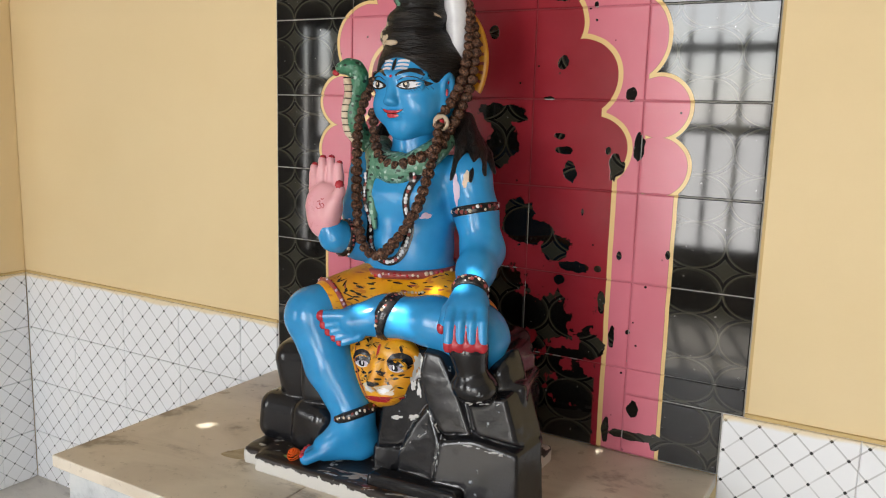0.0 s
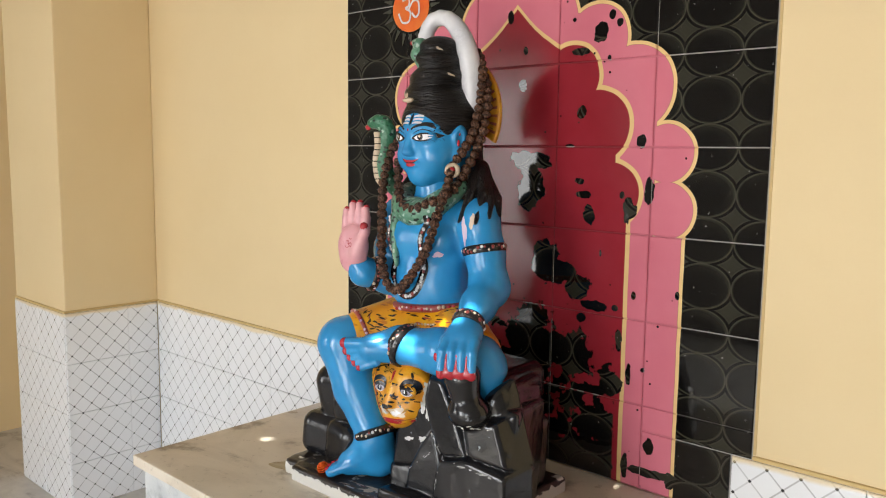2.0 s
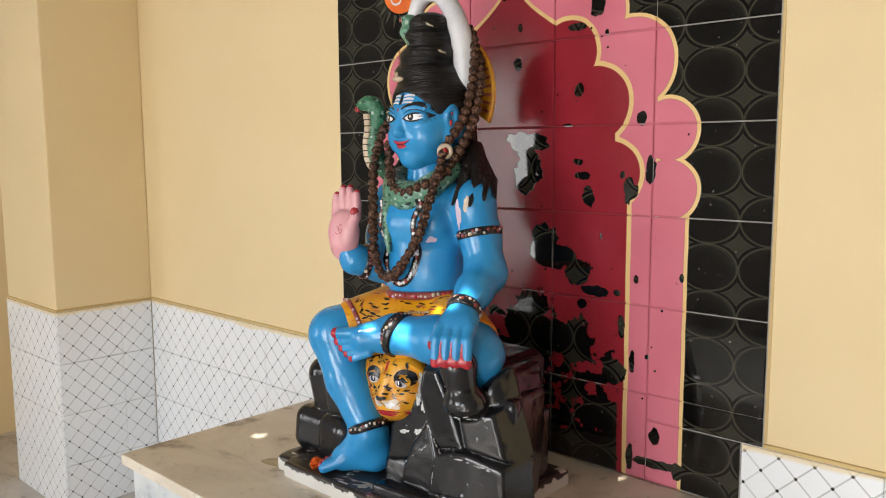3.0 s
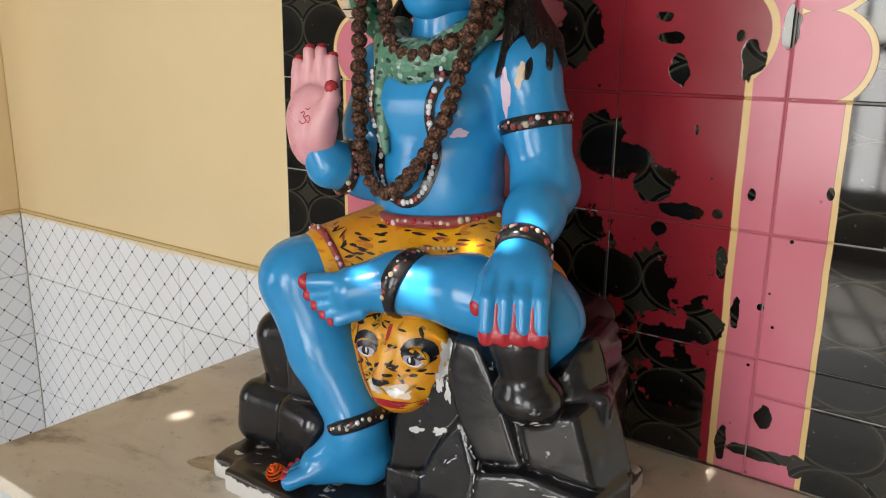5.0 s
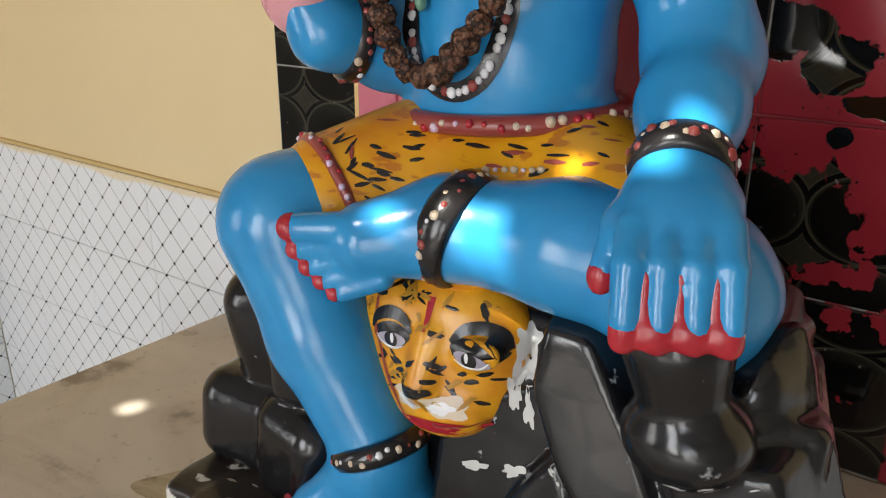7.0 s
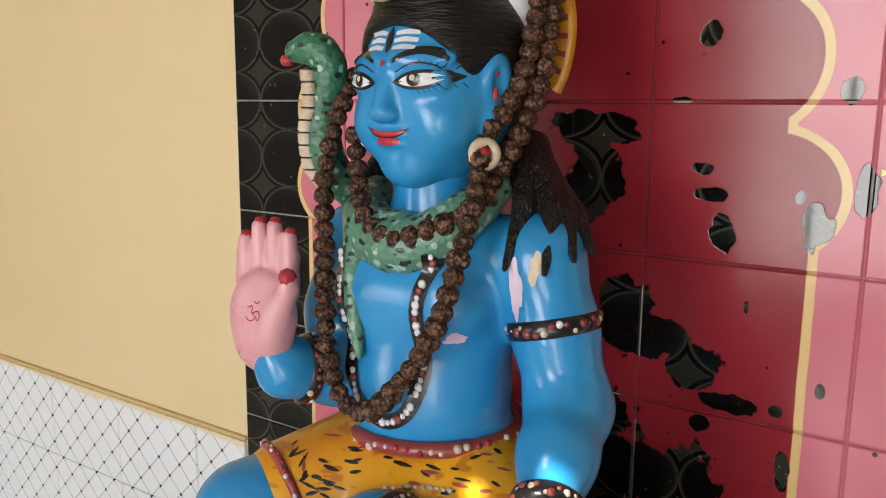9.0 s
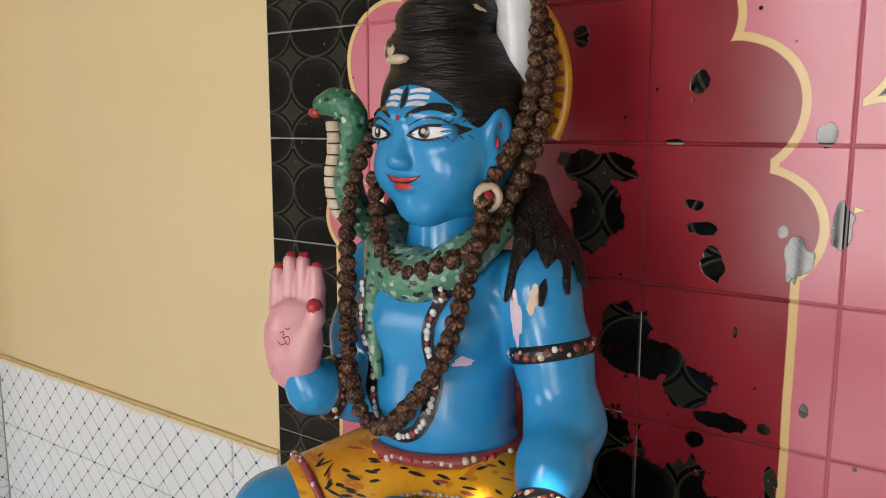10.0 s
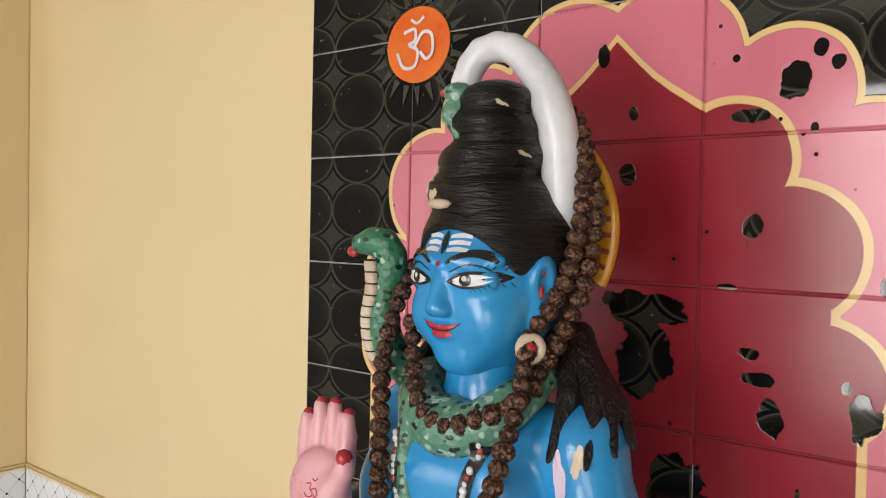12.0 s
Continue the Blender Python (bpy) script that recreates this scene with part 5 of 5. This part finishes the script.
garland("long brown seed-bead garland draped over the statue's topknot", [
    (-0.128, -0.236, 1.830), (-0.078, -0.224, 1.815), (-0.048, -0.241, 1.770), (-0.038, -0.261, 1.690), (-0.044, -0.281, 1.620), (-0.063, -0.321, 1.555), (-0.055, -0.352, 1.500), (-0.053, -0.387, 1.435),
    (-0.071, -0.394, 1.375), (-0.099, -0.400, 1.325), (-0.148, -0.404, 1.272), (-0.189, -0.400, 1.276), (-0.215, -0.394, 1.320), (-0.225, -0.387, 1.380), (-0.231, -0.380, 1.450), (-0.238, -0.367, 1.530),
    (-0.240, -0.326, 1.610), (-0.226, -0.262, 1.690), (-0.213, -0.247, 1.770), (-0.168, -0.227, 1.820), (-0.138, -0.232, 1.838)], "seed-bead garlands")
garland("short brown seed-bead garland round the statue's neck", [
    (-0.098, -0.218, 1.790), (-0.053, -0.226, 1.760), (-0.028, -0.246, 1.690), (-0.033, -0.268, 1.600), (-0.056, -0.308, 1.520), (-0.061, -0.347, 1.488), (-0.098, -0.370, 1.468),
    (-0.138, -0.378, 1.455), (-0.178, -0.370, 1.470), (-0.203, -0.354, 1.505), (-0.218, -0.342, 1.560)], "seed-bead garlands", seed=9)

# ---- marigold lying on the plinth ----
bm = bmesh.new()
rng = random.Random(2)
for ring_no, (r, n, z) in enumerate(((0.0120, 18, 0.004), (0.0128, 18, 0.009), (0.0105, 15, 0.014), (0.0070, 11, 0.018), (0.0030, 6, 0.020))):
    for i in range(n):
        a = 2 * math.pi * (i + rng.random() * 0.6) / n
        m = Matrix.Translation((r * math.cos(a), r * math.sin(a), z)) @ pose(0, 0, 0, 0, -35 - 12 * ring_no, math.degrees(a))
        bmesh.ops.create_icosphere(bm, subdivisions=1, radius=1.0, matrix=m @ Matrix.Diagonal((0.0045, 0.0032, 0.0014, 1)))
flower = tagged(new("marigold"), "small orange marigold bloom on the black plinth", "flower")
flower.matrix_basis = pose(-0.290, -0.510, 0.829, 20, -10, 0)
part("bloom", bm, PETAL, flower)
bm = bmesh.new()
bmesh.ops.create_icosphere(bm, subdivisions=2, radius=1.0, matrix=pose(-0.019, -0.002, 0.003, 0, 15, 0) @ Matrix.Diagonal((0.010, 0.0055, 0.004, 1)))
part("calyx", bm, LEAF, flower, smooth=True)

# ---- painted sun disc on the tiles ----
disc = tagged(new("painted_sun_disc"), "orange painted disc with a white sign on black tiles", "sign")
bm = bmesh.new()
bmesh.ops.create_circle(bm, cap_ends=True, segments=40, radius=1.0, matrix=Matrix.Translation((-0.512, -0.0065, 1.992)) @ Matrix.Rotation(radians(90), 4, "X") @ Matrix.Diagonal((0.072, 0.066, 1, 1)))
bmesh.ops.solidify(bm, geom=bm.faces[:], thickness=0.0025)
part("disc", bm, ORANGE, disc)


def line_on_wall(name, pts, w, mat, parent, y=-0.0095, n=40):
    P, v, bm = smooth_line([(a, y, b) for a, b in pts], n), [], bmesh.new()
    for i, p in enumerate(P):
        t = (P[min(i + 1, n - 1)] - P[max(i - 1, 0)]).normalized()
        s = Vector((t.z, 0, -t.x)) * (w if isinstance(w, float) else np.interp(i / (n - 1), (0, 1), w)) / 2
        v.append((bm.verts.new(p + s), bm.verts.new(p - s)))
    for a, b in zip(v, v[1:]):
        bm.faces.new((a[0], a[1], b[1], b[0]))
    return part(name, bm, mat, parent)


OX, OZ = -0.512, 1.985
line_on_wall("sign_stroke", [(OX - 0.030, OZ + 0.030), (OX - 0.005, OZ + 0.034), (OX - 0.004, OZ + 0.014), (OX - 0.018, OZ + 0.008), (OX + 0.002, OZ - 0.004), (OX - 0.004, OZ - 0.030), (OX - 0.030, OZ - 0.030), (OX - 0.045, OZ - 0.004)], 0.006, WHITE, disc)
line_on_wall("sign_stroke", [(OX - 0.004, OZ + 0.004), (OX + 0.014, OZ + 0.026), (OX + 0.034, OZ + 0.020), (OX + 0.036, OZ - 0.010), (OX + 0.022, OZ - 0.020), (OX + 0.008, OZ - 0.006)], 0.006, WHITE, disc, -0.0099)
line_on_wall("sign_stroke", [(OX - 0.014, OZ + 0.052), (OX, OZ + 0.044), (OX + 0.016, OZ + 0.053)], 0.005, WHITE, disc)
for i in range(20):
    a = 2 * math.pi * i / 20
    line_on_wall("ray", [(-0.512 + 0.078 * math.cos(a), 1.992 + 0.072 * math.sin(a)), (-0.512 + 0.112 * math.cos(a + 0.03), 1.992 + 0.106 * math.sin(a + 0.03))], (0.014, 0.002), RAY, disc, -0.0065, 4)

# ---- wall tiles, each a piece of its own ----


def tile_mesh(w, h, mat, depth=0.008, bev=0.0018, axis="x"):
    """A glazed tile with a softened front edge; its back lies in its own plane y = 0."""
    bm = bmesh.new()
    def ring(i, y): return [bm.verts.new((sx * (w / 2 - i), y, sz * (h / 2 - i))) for sx, sz in ((-1, -1), (1, -1), (1, 1), (-1, 1))]
    a, b, c = ring(0, 0), ring(0, -depth + bev), ring(bev, -depth)
    for p, q in ((a, b), (b, c)):
        for i in range(4):
            bm.faces.new((p[i], p[(i + 1) % 4], q[(i + 1) % 4], q[i]))
    bm.faces.new(c)
    bmesh.ops.recalc_face_normals(bm, faces=bm.faces[:])
    return mesh_of(bm, "tile", mat)


def lay(parent, mesh, x, y, z, rz=0.0, tip=0.0):
    ob = new("tile", mesh)
    ob.parent = parent
    rng = random.Random(int(x * 9000 + z * 7000 + y * 5000))
    ob.matrix_basis = pose(x, y, z, rng.uniform(-0.16, 0.16) + tip, 0, rz + rng.uniform(-0.16, 0.16))


panel = tagged(boxes("tile_panel", GROUT, [(TILE_X0 - 0.003, TILE_X0 + 5 * TILE_W + 0.0015, -0.0005, 0.010, DADO_Z, CEIL_Z), (TILE_X0 - 0.003, 0.481, -0.0005, 0.010, TOP_Z, DADO_Z)]),
               "black patterned tile panel with a flaking pink and red painted arch", "tile panel", kind="structure")
full = tile_mesh(TILE_W - 0.003, TILE_H - 0.003, BLACK_TILE, 0.006)
for r in range(11):
    for c in range(5):
        if r == 0 and c == 4:
            continue
        lay(panel, full, TILE_X0 + (c + 0.5) * TILE_W, 0.0008, TILE_Z0 + (r + 0.5) * TILE_H)
x0 = TILE_X0 + 4 * TILE_W
lay(panel, tile_mesh(0.480 - x0 - 0.003, 0.142 - 0.003, BLACK_TILE, 0.006), (x0 + 0.480) / 2, 0.0008, TILE_Z0 + 0.071)
lay(panel, tile_mesh(TILE_W - 0.003, 0.058, BLACK_TILE, 0.006), x0 + TILE_W / 2, 0.0008, DADO_Z + 0.031)

DW, DH = 0.270, 0.2055
dado = tagged(boxes("dado", GROUT_WHITE, [(-2.03, TILE_X0 - 0.003, -0.001, 0.0095, FLOOR_Z, DADO_Z), (0.482, 2.4, -0.001, 0.0095, FLOOR_Z, DADO_Z)]),
              "white glazed tile dado with a grey diagonal lattice", "dado", kind="structure")
wide = tile_mesh(DW - 0.0016, DH - 0.0016, LATTICE_X, 0.006)
side = tile_mesh(DW - 0.0016, DH - 0.0016, LATTICE_Y, 0.006)
for r in range(4):
    z = DADO_Z - (r + 0.5) * DH
    hh = DH if z - DH / 2 > FLOOR_Z else DADO_Z - r * DH - FLOOR_Z
    zz = DADO_Z - r * DH - hh / 2
    row = wide if hh == DH else tile_mesh(DW - 0.0016, hh - 0.0016, LATTICE_X, 0.006)
    for c in range(4):
        lay(dado, row, -2.022 + (c + 0.5) * DW, -0.0012, zz)
    lay(dado, tile_mesh(0.148, hh - 0.0016, LATTICE_X, 0.006), -0.866, -0.0012, zz)
    for c in range(7):
        lay(dado, row, 0.4825 + (c + 0.5) * DW, -0.0012, zz)
foot = tagged(boxes("pilaster_dado", GROUT_WHITE, [(-2.529, -2.0285, -0.3915, -0.010, FLOOR_Z, DADO_Z)]), "white lattice tiles round the foot of the pilaster", "dado", kind="structure")
for r in range(4):
    hh = DH if r < 3 else DADO_Z - 3 * DH - FLOOR_Z
    zz = DADO_Z - r * DH - hh / 2
    front = tile_mesh(0.250 - 0.0025, hh - 0.0016, LATTICE_X, 0.006)
    for c in range(2):
        lay(foot, front, -2.529 + 0.250 * (c + 0.5), -0.3917, zz)
    lay(foot, tile_mesh(0.257, hh - 0.0016, LATTICE_Y, 0.006), -2.0283, -0.266, zz, 90)
    lay(foot, tile_mesh(0.1300, hh - 0.0016, LATTICE_Y, 0.006), -2.0283, -0.0725, zz, 90)
